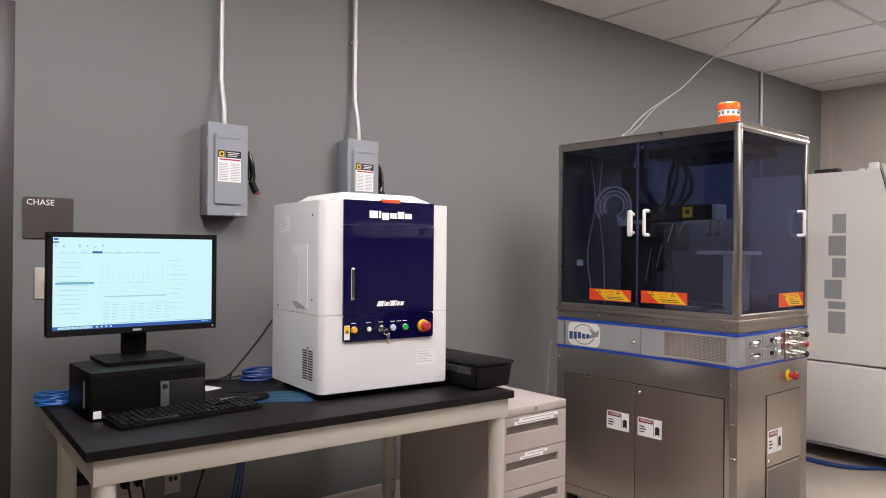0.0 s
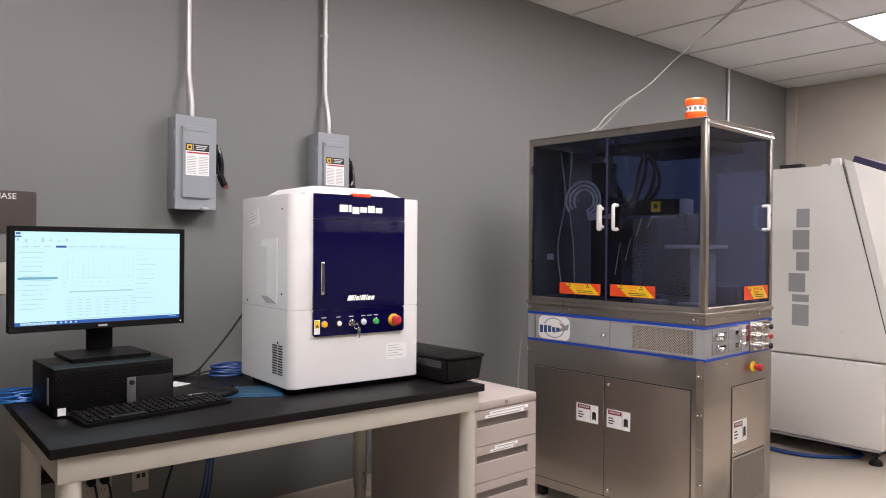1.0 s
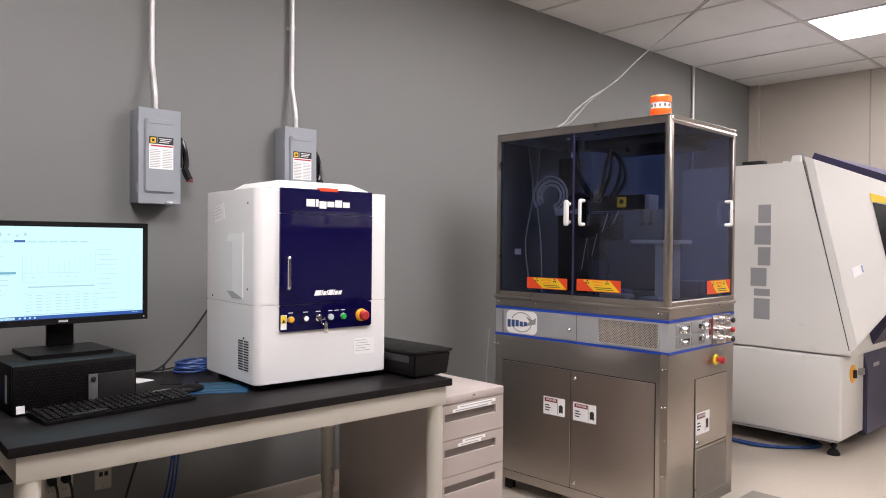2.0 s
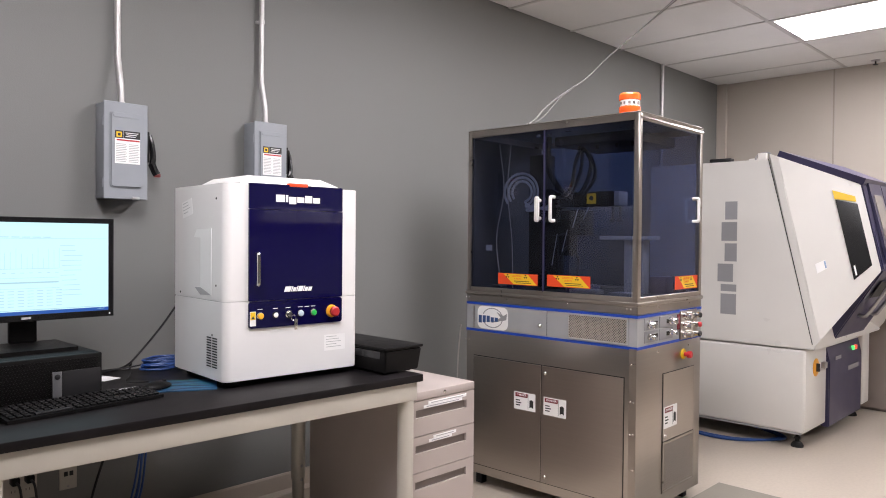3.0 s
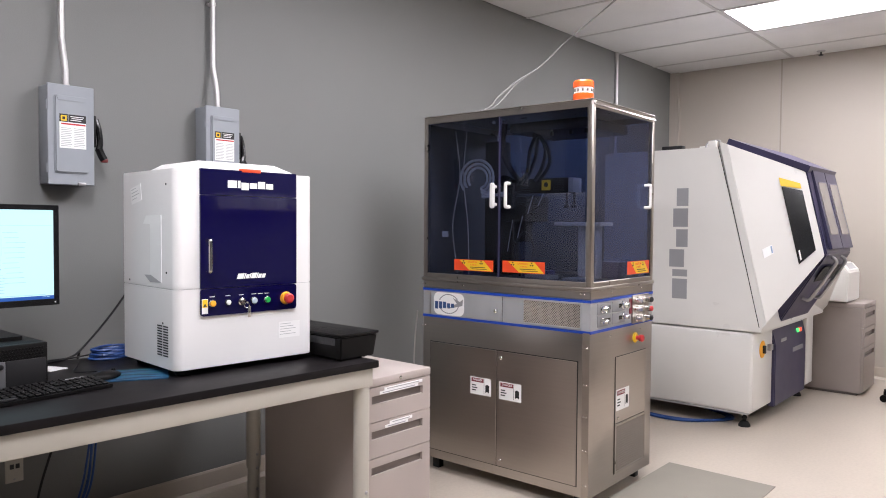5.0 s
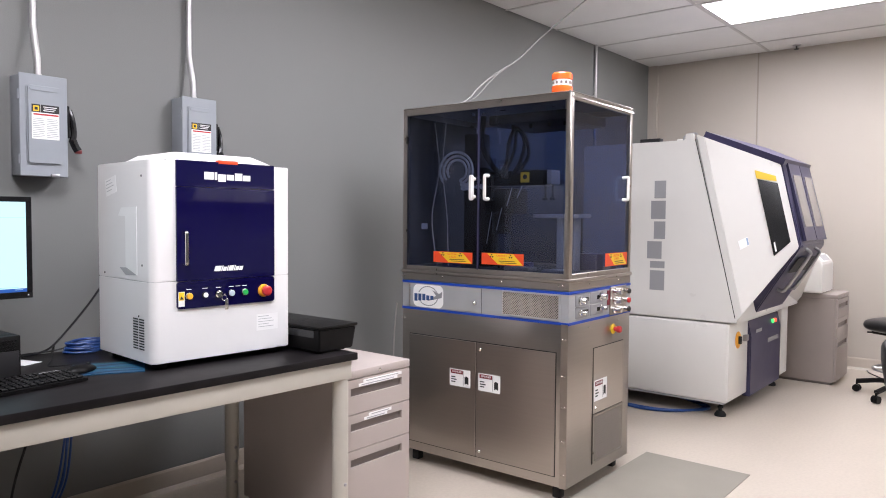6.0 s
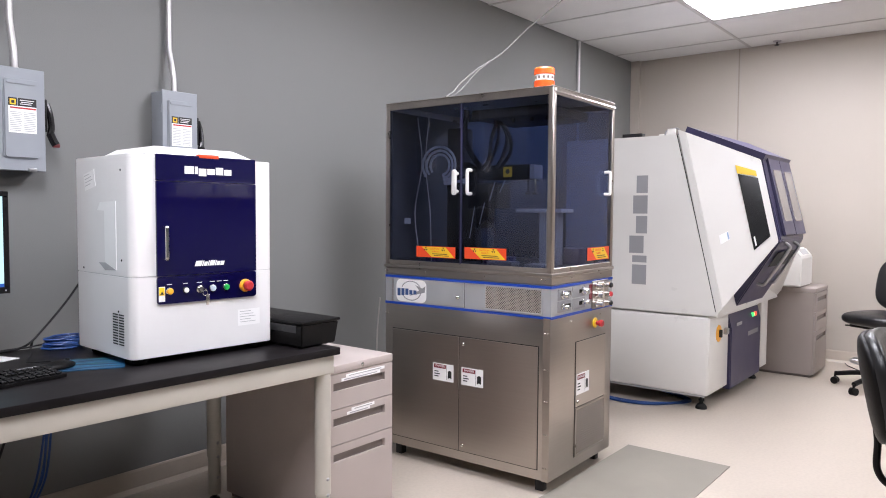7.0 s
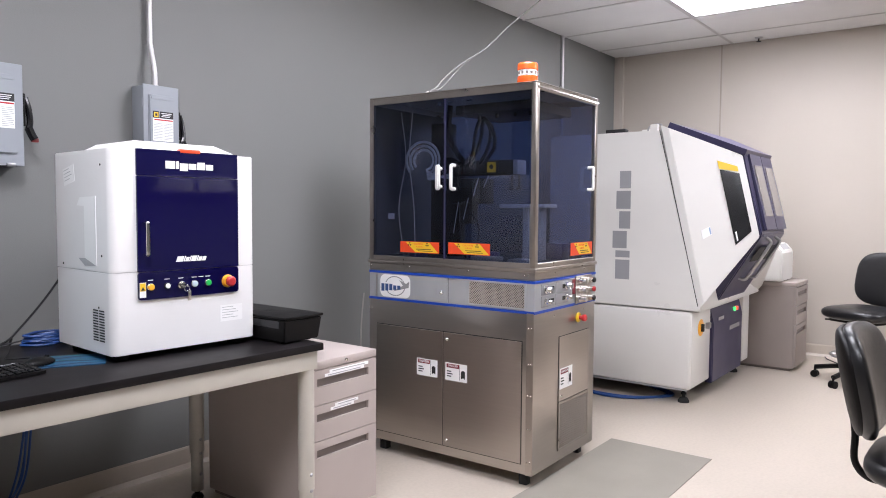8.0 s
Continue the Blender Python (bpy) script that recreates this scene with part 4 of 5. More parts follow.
def monitor():
    W, H = 0.543, 0.332
    t = thing("computer_monitor", (0.458, 2.53, TOP_Z + 0.143), "lit flat monitor on a black stand, set on the computer", "monitor")
    z0, zb = 0.976 - 0.891, 0.0
    part("base", prism(bmesh.new(), rounded(0.14, -0.15, 0.38, 0.06, 0.006), "z", zb, 0.012), M_BLACK, t, "flat black base")
    part("neck", B(0.235, 0.03, 0.012, 0.315, 0.058, z0 + 0.16, bevel=0.006), M_BLACK, t, "black stand neck")
    bm = prism(bmesh.new(), rounded(0, z0, W, z0 + H, 0.004), "y", -0.03 + 0.03, 0.028)
    back = part("housing", bm, M_BLACK, t, "black housing")
    part("rear_bulge", B(0.12, 0.026, z0 + 0.06, 0.44, 0.05, z0 + 0.27, bevel=0.012), M_BLACK, back)
    b = 0.017
    bm = bmesh.new()
    for a in ((0, z0, W, z0 + 0.021), (0, z0 + H - b, W, z0 + H), (0, z0 + 0.021, b, z0 + H - b), (W - b, z0 + 0.021, W, z0 + H - b)):
        box(bm, a[0], -0.006, a[1], a[2], 0.0, a[3], bevel=0.0015, seg=1)
    part("bezel", bm, M_BLACKG, t, "black bezel")
    part("maker_mark", B(W / 2 - 0.014, -0.0066, z0 + 0.007, W / 2 + 0.014, -0.006, z0 + 0.014), M_INK, t)
    part("power_light", B(W - 0.016, -0.0066, z0 + 0.008, W - 0.012, -0.006, z0 + 0.012), M_LABEL, t)
    sx0, sx1, sz0, sz1 = b, W - b, z0 + 0.021, z0 + H - b
    sc = part("screen", B(sx0, -0.0025, sz0, sx1, 0.0, sz1), M_SCREEN, t, "lit pale blue screen with plots and tables", smooth=False)
    w, h = sx1 - sx0, sz1 - sz0
    def ui(name, m, rects):
        bm = bmesh.new()
        for u0, v0, u1, v1 in rects:
            box(bm, sx0 + u0 * w, -0.0031, sz1 - v1 * h, sx0 + u1 * w, -0.0025, sz1 - v0 * h)
        part(name, bm, m, sc, smooth=False)
    ui("taskbar", M_UI2, [(0, 0.962, 1, 1)])
    ui("ribbon_tabs", M_UI2, [(0.005, 0.01, 0.03, 0.03), (0.0, 0.045, 0.035, 0.06), (0.225, 0.148, 0.285, 0.17)])
    rng = random.Random(4)
    icons = [(0.01 + 0.045 * k, 0.07 + 0.012 * (k % 3), 0.022 + 0.045 * k, 0.10 + 0.01 * (k % 2)) for k in range(7)]
    ui("ribbon", M_UI1, icons + [(0.04 + 0.06 * k, 0.155, 0.075 + 0.06 * k, 0.163) for k in range(3)] + [(0.3 + 0.06 * k, 0.155, 0.345 + 0.06 * k, 0.163) for k in range(6)] + [(0.0, 0.172, 1, 0.175)])
    side = [(0.02 + 0.02 * (k % 2), 0.22 + 0.05 * k, 0.14 + 0.07 * rng.random(), 0.226 + 0.05 * k) for k in range(13)]
    ui("side_list", M_UI1, side)
    ui("result_list", M_UI1, [(0.7 + 0.01 * (k % 3), 0.25 + 0.055 * k, 0.78 + 0.06 * rng.random(), 0.255 + 0.055 * k) for k in range(11)])
    ui("selected_row", M_UI3, [(0.015, 0.485, 0.235, 0.51)])
    peaks = [(0.29 + 0.031 * k, 0.5 - (0.22 if k % 4 == 1 else 0.1 + 0.12 * rng.random()), 0.2912 + 0.031 * k, 0.5) for k in range(14)]
    ui("plot_lines", M_UI1, peaks + [(0.27, 0.5, 0.69, 0.504), (0.27, 0.3, 0.2715, 0.6), (0.27, 0.6, 0.69, 0.603), (0.3, 0.645, 0.69, 0.66)] + [(0.27 + 0.05 * k, 0.545, 0.29 + 0.05 * k, 0.55) for k in range(9)])
    rows = [(0.29 + 0.055 * i, 0.74 + 0.033 * j, 0.325 + 0.055 * i, 0.746 + 0.033 * j) for i in range(8) for j in range(6)]
    ui("table_rows", M_UI1, rows + [(0.27, 0.715, 0.7, 0.718), (0.28, 0.945, 0.95, 0.952)])
    ui("search_field", M_SCREEN, [(0.03, 0.968, 0.23, 0.994)])
    for k in range(4):
        ui("task_icon", M_SCREEN, [(0.25 + 0.028 * k, 0.972, 0.262 + 0.028 * k, 0.99)])
    ui("clock_bar", M_SCREEN, [(0.93, 0.973, 0.975, 0.978)])


monitor()


def keyboard():
    t = thing("keyboard", (0.572, 2.125, TOP_Z), "black full-size keyboard lying on the table", "keyboard", turn=5.5)
    W, D = 0.445, 0.135
    bm = prism(bmesh.new(), [(0, 0.002), (D, 0.002), (D, 0.022), (0, 0.011)], "x", 0, W)
    part("body", bm, M_BLACK, t, "black keyboard body", smooth=False)
    slope = math.atan2(0.011, D)
    key = finish("key", B(-0.0078, -0.0072, 0, 0.0078, 0.0072, 0.006, bevel=0.0012, seg=1), M_BLACK, False)
    wide = finish("wide_key", B(-0.05, -0.0072, 0, 0.05, 0.0072, 0.006, bevel=0.0012, seg=1), M_DARKGREY, False)
    spots = []
    for r in range(6):
        y = 0.016 + 0.0205 * r
        for c in range(22):
            x = 0.016 + 0.0196 * c
            if r == 0 and 3 <= c <= 8:
                if c == 5:
                    spots.append((x + 0.01, y, wide))
                continue
            if c in (15, 18):
                x += 0.002
            if r in (2,) and c in (15, 16, 17):
                continue
            if r == 5 and c in (1, 18, 19, 20, 21):
                continue
            spots.append((x, y, key))
    for x, y, me in spots:
        k = new("key", me)
        k.parent = t
        k.matrix_basis = Matrix.Translation((x, y, 0.011 + y * math.tan(slope))) @ Matrix.Rotation(slope, 4, "X")
    part("indicator_bar", B(0.36, 0.118, 0.0205, 0.42, 0.124, 0.0225), M_LOGO, t)


keyboard()


def mouse():
    t = thing("computer_mouse", (1.055, 2.30, TOP_Z + 0.004), "black computer mouse resting on a blue mat", "mouse", turn=-62)
    bm = bmesh.new()
    bmesh.ops.create_uvsphere(bm, u_segments=24, v_segments=14, radius=1.0)
    for v in bm.verts:
        v.co = Vector((v.co.x * 0.033, v.co.y * 0.058, max(v.co.z, -0.12) * 0.020 * (1.0 - 0.25 * v.co.y) + 0.004))
    part("shell", bm, M_BLACK, t, "rounded black shell")
    part("wheel", rod(bmesh.new(), (-0.004, 0.032, 0.0185), (0.004, 0.032, 0.0185), 0.006, seg=14), M_DARKGREY, t)
    m = thing("mouse_mat", (1.13, 2.30, TOP_Z), "glossy blue and teal patterned mouse mat", "mouse mat", turn=-28)
    part("sheet", prism(bmesh.new(), rounded(-0.10, -0.09, 0.12, 0.09, 0.006), "z", 0, 0.003), M_PADBLUE, m)
    teal, green, deep = mat("teal_print", (0.04, 0.22, 0.30), 0.5, vary=0.5, scale=40), mat("green_print", (0.02, 0.13, 0.10), 0.5, vary=0.5, scale=40), mat("deep_blue_print", (0.006, 0.02, 0.07), 0.5, vary=0.4, scale=40)
    for k, (v, w, m_) in enumerate(((-0.07, 0.012, deep), (-0.045, 0.007, teal), (-0.02, 0.016, deep), (0.002, 0.008, green), (0.02, 0.006, teal), (0.04, 0.014, deep), (0.066, 0.009, green))):
        us = [-0.095 + 0.21 * i / 12 for i in range(13)]
        wave = [v + 0.010 * math.sin(28 * u + 1.3 * k) for u in us]
        lens = [w * (0.35 + 0.65 * math.sin(math.pi * (i + 0.5) / 13)) for i in range(13)]
        bm = bmesh.new()
        lo = [bm.verts.new((u, y, 0.0033)) for u, y in zip(us, wave)]
        hi = [bm.verts.new((u, y + h, 0.0033)) for u, y, h in zip(us, wave, lens)]
        for i in range(12):
            bm.faces.new((lo[i], lo[i + 1], hi[i + 1], hi[i]))
        part("printed_band", bm, m_, m)


mouse()


def flat_printer():
    t = thing("flatbed_device", (1.755, 1.968, TOP_Z), "low black flatbed device with a closed lid on the table", "printer")
    W, D = 0.188, 0.43
    bm = prism(bmesh.new(), [(0, 0.006), (W - 0.022, 0.006), (W - 0.004, 0.086), (0, 0.086)], "y", 0, D)
    bmesh.ops.bevel(bm, geom=bm.edges[:], offset=0.004, segments=2, affect="EDGES")
    part("body", bm, M_BLACK, t, "black plastic body")
    part("lid", B(-0.002, -0.002, 0.0875, W + 0.003, D, 0.099, bevel=0.004), M_BLACK, t, "thin black lid")
    part("lid_badge", lathe(bmesh.new(), [(0.012, 0), (0.012, 0.0006), (0.011, 0.0008)], (0.09, 0.2, 0.099), (0, 0, 1), 20), M_DARKGREY, t, "faint round badge on the lid")
    part("recess", B(-0.0015, 0.03, 0.056, 0.004, 0.3, 0.083), M_BLACKG, t, "black output recess")
    for x, y in ((0.02, 0.03), (W - 0.05, 0.03), (0.02, D - 0.03), (W - 0.05, D - 0.03)):
        part("foot", rod(bmesh.new(), (x, y, 0), (x, y, 0.008), 0.01, seg=10), M_RUBBER, t)


flat_printer()


def coil(name, at, r, turns, wire, material, label, category, squash=1.0, seed=1):
    t = thing(name, at, label, category)
    rng = random.Random(seed)
    pts = []
    for i in range(turns * 10 + 1):
        a = 2 * math.pi * i / 10
        rr = r * (0.78 + 0.3 * rng.random() * (i % 10 > 0)) * (1 - 0.12 * (i // 10) / turns)
        pts.append((rr * math.cos(a), rr * squash * math.sin(a), wire + wire * 1.4 * (i // 10) + 0.004 * rng.random()))
    part("cord_loop", tube(bmesh.new(), pts, wire, seg=6, steps=4), material, t)
    return t


def cable(name, pts, r, material, label, category="cable"):
    base = Vector(pts[-1])
    t = thing(name, tuple(base), label, category)
    part("cord", tube(bmesh.new(), [Vector(p) - base for p in pts], r, seg=7, steps=8), material, t)
    return t


coil("network_cable_coil", (0.503, 2.625, TOP_Z), 0.06, 7, 0.0036, mat("bright_blue_cable", (0.02, 0.16, 0.5), 0.4, vary=0.1), "coiled blue network cable lying on the table", "cable", 0.75, 2)
coil("network_cable_coil", (1.235, 2.66, TOP_Z), 0.078, 6, 0.0045, M_BLUECAB, "coiled dark blue network cable behind the analyser", "cable", 0.7, 3)
cable("power_cable", [(1.32, 2.72, 0.98), (1.27, 2.74, 0.9), (1.2, 2.76, 0.81), (1.13, 2.745, 0.757), (1.02, 2.69, 0.754), (0.9, 2.70, 0.754), (0.84, 2.69, 0.753)], 0.0042, M_CABLE, "black power cord running over the table")
cable("signal_cable", [(1.28, 2.70, 0.78), (1.15, 2.72, 0.756), (1.03, 2.72, 0.754), (0.93, 2.66, 0.753)], 0.003, M_CABLE, "thin black cord on the table")
cable("mouse_cable", [(1.05, 2.36, 0.765), (1.02, 2.46, 0.753), (1.07, 2.56, 0.752), (1.12, 2.67, 0.752)], 0.002, M_CABLE, "thin black mouse cord")
card = thing("paper_card", (0.995, 2.60, TOP_Z), "small white card lying on the table", "card", turn=20)
part("sheet", B(-0.035, -0.045, 0, 0.035, 0.045, 0.0015), M_LABEL, card)


def pedestal(name, at, W, D, H, label, labels, paint=M_PED):
    t = thing(name, at, label, "drawer unit")
    part("carcass", B(0, 0.016, 0.02, W, D, H - 0.034, bevel=0.002, seg=1), paint, t, "taupe steel carcass")
    part("top", B(0, 0.0, H - 0.034, W, D, H, bevel=0.005), paint, t, "taupe steel top")
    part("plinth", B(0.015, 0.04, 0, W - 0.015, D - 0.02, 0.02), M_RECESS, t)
    part("lock", lathe(bmesh.new(), [(0.008, 0), (0.008, 0.002), (0.005, 0.003)], (W * 0.52, 0, H - 0.017), (0, -1, 0), 14), M_CHROME, t, "round chrome lock")
    s = H / 0.655
    for k, (z0, z1) in enumerate(((0.484, 0.619), (0.343, 0.481), (0.03, 0.340))):
        z0, z1 = z0 * s, z1 * s
        bm = bmesh.new()
        a0, a1, h0, h1 = 0.038, W - 0.05, z1 - 0.066 * s, z1 - 0.033 * s
        for q in ((0.004, z0, W - 0.004, h0), (0.004, h1, W - 0.004, z1), (0.004, h0, a0, h1), (a1, h0, W - 0.004, h1)):
            box(bm, q[0], 0.0, q[1], q[2], 0.015, q[3])
        bmesh.ops.remove_doubles(bm, verts=bm.verts[:], dist=1e-5)
        d = part("drawer_front", bm, paint, t, "taupe steel drawer front", smooth=False)
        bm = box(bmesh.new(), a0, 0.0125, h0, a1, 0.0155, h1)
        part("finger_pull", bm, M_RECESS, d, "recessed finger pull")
        if k < labels:
            for j in range(2):
                u = 0.08 + 0.03 * k + 0.025 * j
                l = part("label_strip", B(u, -0.0008 - 0.0003 * j, h1 + 0.002 + 0.012 * j, u + (0.22 if k == 0 else 0.13), 0.0, h1 + 0.014 + 0.012 * j), M_LABEL, d, "white label strip")
                part("text_bar", B(u + 0.015, -0.0014 - 0.0003 * j, h1 + 0.006 + 0.012 * j, u + (0.2 if k == 0 else 0.115), -0.0008, h1 + 0.0095 + 0.012 * j), M_INK, l)
    return t


pedestal("drawer_pedestal", (1.892, 1.988, 0), 0.378, 0.64, 0.655, "taupe steel three-drawer pedestal beside the table", 2)


# ---- fixed to the grey wall and ceiling ----
def switch_box():
    t = thing("disconnect_switch", (1.106, WALL_Y, 1.398), "grey steel disconnect switch box with a black side lever", "switch box", "wall disconnect switches")
    W, H, D = 0.166, 0.375, 0.088
    part("enclosure", B(0, -D, 0, W, 0, H, bevel=0.003), M_BOXGREY, t, "grey enamelled enclosure")
    cover = part("cover", B(-0.003, -D - 0.006, -0.003, W + 0.003, -D, H + 0.004, bevel=0.002, seg=1), M_BOXGREY, t, "grey hinged cover")
    bm = prism(bmesh.new(), rounded(0.02, 0.042, 0.147, 0.34, 0.014), "y", -D - 0.015, -D - 0.006)
    bmesh.ops.bevel(bm, geom=[e for e in bm.edges if all(v.co.y < -D - 0.014 for v in e.verts)], offset=0.005, segments=3, affect="EDGES")
    part("raised_panel", bm, M_BOXGREY, cover, "embossed panel")
    bm = prism(bmesh.new(), rounded(0.03, 0.318, 0.137, 0.33, 0.005), "y", -D - 0.018, -D - 0.015)
    part("top_rib", bm, M_BOXGREY, cover)
    f = lambda u0, v0, u1, v1, p: B(u0, -D - 0.0155 - p, v0, u1, -D - 0.0145, v1)
    l = part("rating_label", f(0.036, 0.137, 0.134, 0.266, 0.0003), M_LABEL, t, "white rating label with black header")
    part("black_header", f(0.068, 0.236, 0.134, 0.266, 0.0007), M_INKD, l, "black header")
    for k in range(3):
        part("header_bar", f(0.076 + 0.004 * (k % 2), 0.257 - 0.007 * k, 0.126 - 0.005 * k, 0.2595 - 0.007 * k, 0.0011), M_LABEL, l)
    q = part("emblem_field", f(0.036, 0.236, 0.067, 0.266, 0.0007), M_INKD, l)
    part("emblem_square", f(0.041, 0.240, 0.062, 0.261, 0.0011), M_YELLOW, l, "yellow square emblem")
    part("emblem_core", f(0.046, 0.245, 0.057, 0.256, 0.0014), M_INKD, l)
    part("red_line", f(0.042, 0.226, 0.132, 0.232, 0.0007), M_RED, l)
    for k in range(11):
        for u in (0.04, 0.089):
            part("text_bar", f(u, 0.212 - 0.0068 * k, u + 0.038 + 0.004 * ((k * 7) % 2), 0.2145 - 0.0068 * k, 0.0007), M_INK, l)
    for z in (0.06, 0.3):
        part("hinge", rod(bmesh.new(), (-0.003, -D + 0.002, z - 0.018), (-0.003, -D + 0.002, z + 0.018), 0.004, seg=8), M_BOXGREY, t)
    part("latch", B(0.105, -D - 0.012, -0.006, 0.135, -D - 0.002, 0.008, bevel=0.002), M_TUBE, t)
    # lever on the side
    part("lever_boss", B(W, -0.09, 0.15, W + 0.014, -0.05, 0.275, bevel=0.004), M_BLACK, t, "black lever boss")
    lev = part("lever", tube(bmesh.new(), [(W + 0.016, -0.075, 0.26), (W + 0.026, -0.08, 0.22), (W + 0.03, -0.083, 0.17), (W + 0.024, -0.085, 0.14)], 0.012, seg=10), M_BLACKG, t, "black operating lever")
    part("lever_grip", tube(bmesh.new(), [(W + 0.024, -0.085, 0.145), (W + 0.034, -0.089, 0.118), (W + 0.042, -0.093, 0.102)], 0.015, seg=10), M_BLACKG, lev)
    part("grip_tip", B(W + 0.03, -0.10, 0.092, W + 0.056, -0.082, 0.108, bevel=0.004), mat("dark_red_plastic", (0.16, 0.02, 0.02), 0.4), lev, "dark red tip")
    return t


sw = switch_box()
copy_thing(sw, pose(1.766, WALL_Y, 1.398))


def conduit(x, strap):
    t = thing("conduit", (x, WALL_Y - 0.025, 1.76), "bare metal conduit running up the wall to the ceiling", "conduit", "wall conduits")
    r, y = 0.0118, 0.0
    part("pipe", tube(bmesh.new(), [(0.0, y - 0.035, 0.0), (0.0, y - 0.035, 0.06), (0.0, y - 0.03, 0.1), (0.0, y - 0.006, 0.19), (0.0, y, 0.24), (0.0, y, 0.5), (0.0, y, CEIL - 1.76)], r, seg=14, steps=6), M_GALV, t)
    part("connector", lathe(bmesh.new(), [(0.017, 0), (0.017, 0.006), (0.0145, 0.008), (0.0145, 0.024)], (0, -0.035, 0.0), seg=16), M_GALV, t)
    if strap:
        z = strap - 1.76
        bm = lathe(bmesh.new(), [(0.0135, -0.008), (0.0145, -0.008), (0.0145, 0.008), (0.0135, 0.008)], (0, 0, z), seg=16)
        box(bm, -0.02, 0.012, z - 0.007, 0.02, 0.0245, z + 0.007, bevel=0.002, seg=1)
        part("strap", bm, M_GALV, t, "metal pipe strap")


conduit(1.182, 0)
conduit(1.84, 2.25)
t = thing("wall_conduit", (5.739, WALL_Y - 0.014, 0), "thin pale conduit running up the grey wall", "conduit")
part("pipe", rod(bmesh.new(), (0, 0, 0), (0, 0, CEIL), 0.0135, seg=14), M_GALV, t)
part("strap", B(-0.03, 0.004, 2.3, 0.03, 0.0135, 2.316), M_GALV, t)


def sign():
    t = thing("room_sign", (0.462, WALL_Y, 1.291), "square brown plastic sign lettered CHASE", "sign")
    bm = prism(bmesh.new(), rounded(0, 0, 0.165, 0.151, 0.008), "y", -0.006, 0)
    part("plate", bm, M_SIGN, t, "brown plastic plate")
    part("lettering", letters("CHASE", 0.030, on_y(0.055, -0.0064, 0.131), 0.0006), M_LABEL, t, "white lettering CHASE")


sign()


def light_switch():
    t = thing("light_switch", (0.50, WALL_Y, 1.07), "ivory light switch plate on the grey wall", "light switch")
    part("plate", B(0, -0.005, 0, 0.07, 0, 0.115, bevel=0.002), M_FRAME, t, "ivory plate")
    part("toggle", B(0.03, -0.014, 0.05, 0.04, -0.005, 0.066, bevel=0.002), M_FRAME, t)


light_switch()


def outlets():
    t = thing("data_outlet", (0.973, WALL_Y, 0.262), "ivory data outlet plate with two black jacks", "wall outlet")
    part("plate", B(0, -0.006, 0, 0.064, 0, 0.112, bevel=0.003), M_FRAME, t, "ivory plate")
    for x in (0.016, 0.036):
        part("jack", B(x, -0.008, 0.052, x + 0.014, -0.005, 0.07, bevel=0.001, seg=1), M_INKD, t, "black jack")
    part("screw", dome(bmesh.new(), (0.032, -0.006, 0.012), (0, -1, 0), 0.004, 0.002), M_TUBE, t)
    t = thing("power_outlet", (0.78, WALL_Y, 0.262), "ivory double power outlet with two black plugs in it", "wall outlet")
    part("plate", B(0, -0.006, 0, 0.115, 0, 0.115, bevel=0.003), M_FRAME, t, "ivory plate")
    for x in (0.033, 0.082):
        for z in (0.034, 0.08):
            s = part("socket", prism(bmesh.new(), rounded(x - 0.016, z - 0.015, x + 0.016, z + 0.015, 0.007), "y", -0.0085, -0.005), M_FRAME, t)
            for dx in (-0.006, 0.006):
                part("slot", B(x + dx - 0.001, -0.0092, z - 0.002, x + dx + 0.001, -0.008, z + 0.007), M_INKD, s)
        p = part("plug", B(x - 0.014, -0.05, 0.066, x + 0.014, -0.0086, 0.096, bevel=0.006), M_BLACK, t, "black plug")
        part("plug_cord", tube(bmesh.new(), [(x, -0.05, 0.08), (x + 0.004, -0.08, 0.06), (x + 0.02, -0.07, -0.05), (x + 0.05, -0.05, -0.18), (x + 0.06, -0.06, -0.279)], 0.0045, seg=8), M_CABLE, p)
    t = thing("power_strip", (0.60, WALL_Y - 0.05, 0.40), "black power supply hanging below the tabletop", "power supply")
    part("brick", B(0, -0.03, -0.02, 0.12, 0.03, 0.02, bevel=0.008), M_BLACK, t)
    part("hook", rod(bmesh.new(), (0.06, 0.0, 0.0), (0.06, 0.05, 0.0), 0.005, seg=8), M_BLACK, t)


outlets()
cable("power_cable", [(1.20, 2.86, 0.75), (1.19, 2.9, 0.62), (1.13, 2.91, 0.42), (1.075, 2.91, 0.25), (1.03, 2.9, 0.08), (0.95, 2.88, 0.006)], 0.005, M_CABLE, "black power cord hanging behind the table")
for k, dx in enumerate((0.0, 0.012, 0.024, 0.006)):
    cable("network_cable", [(1.26 + dx, 2.84, 0.75), (1.265 + dx, 2.86, 0.6), (1.25 + dx, 2.88, 0.42), (1.215 + dx, 2.88 - 0.01 * k, 0.22), (1.15 + dx, 2.85, 0.1), (1.06 + 0.02 * k, 2.82, 0.006)], 0.0045, M_BLUECAB, "dark blue network cable hanging behind the table")
coil("black_cable_heap", (0.62, 2.8, 0), 0.12, 5, 0.0045, M_CABLE, "heap of black cables on the floor", "cable", 0.6, 5)

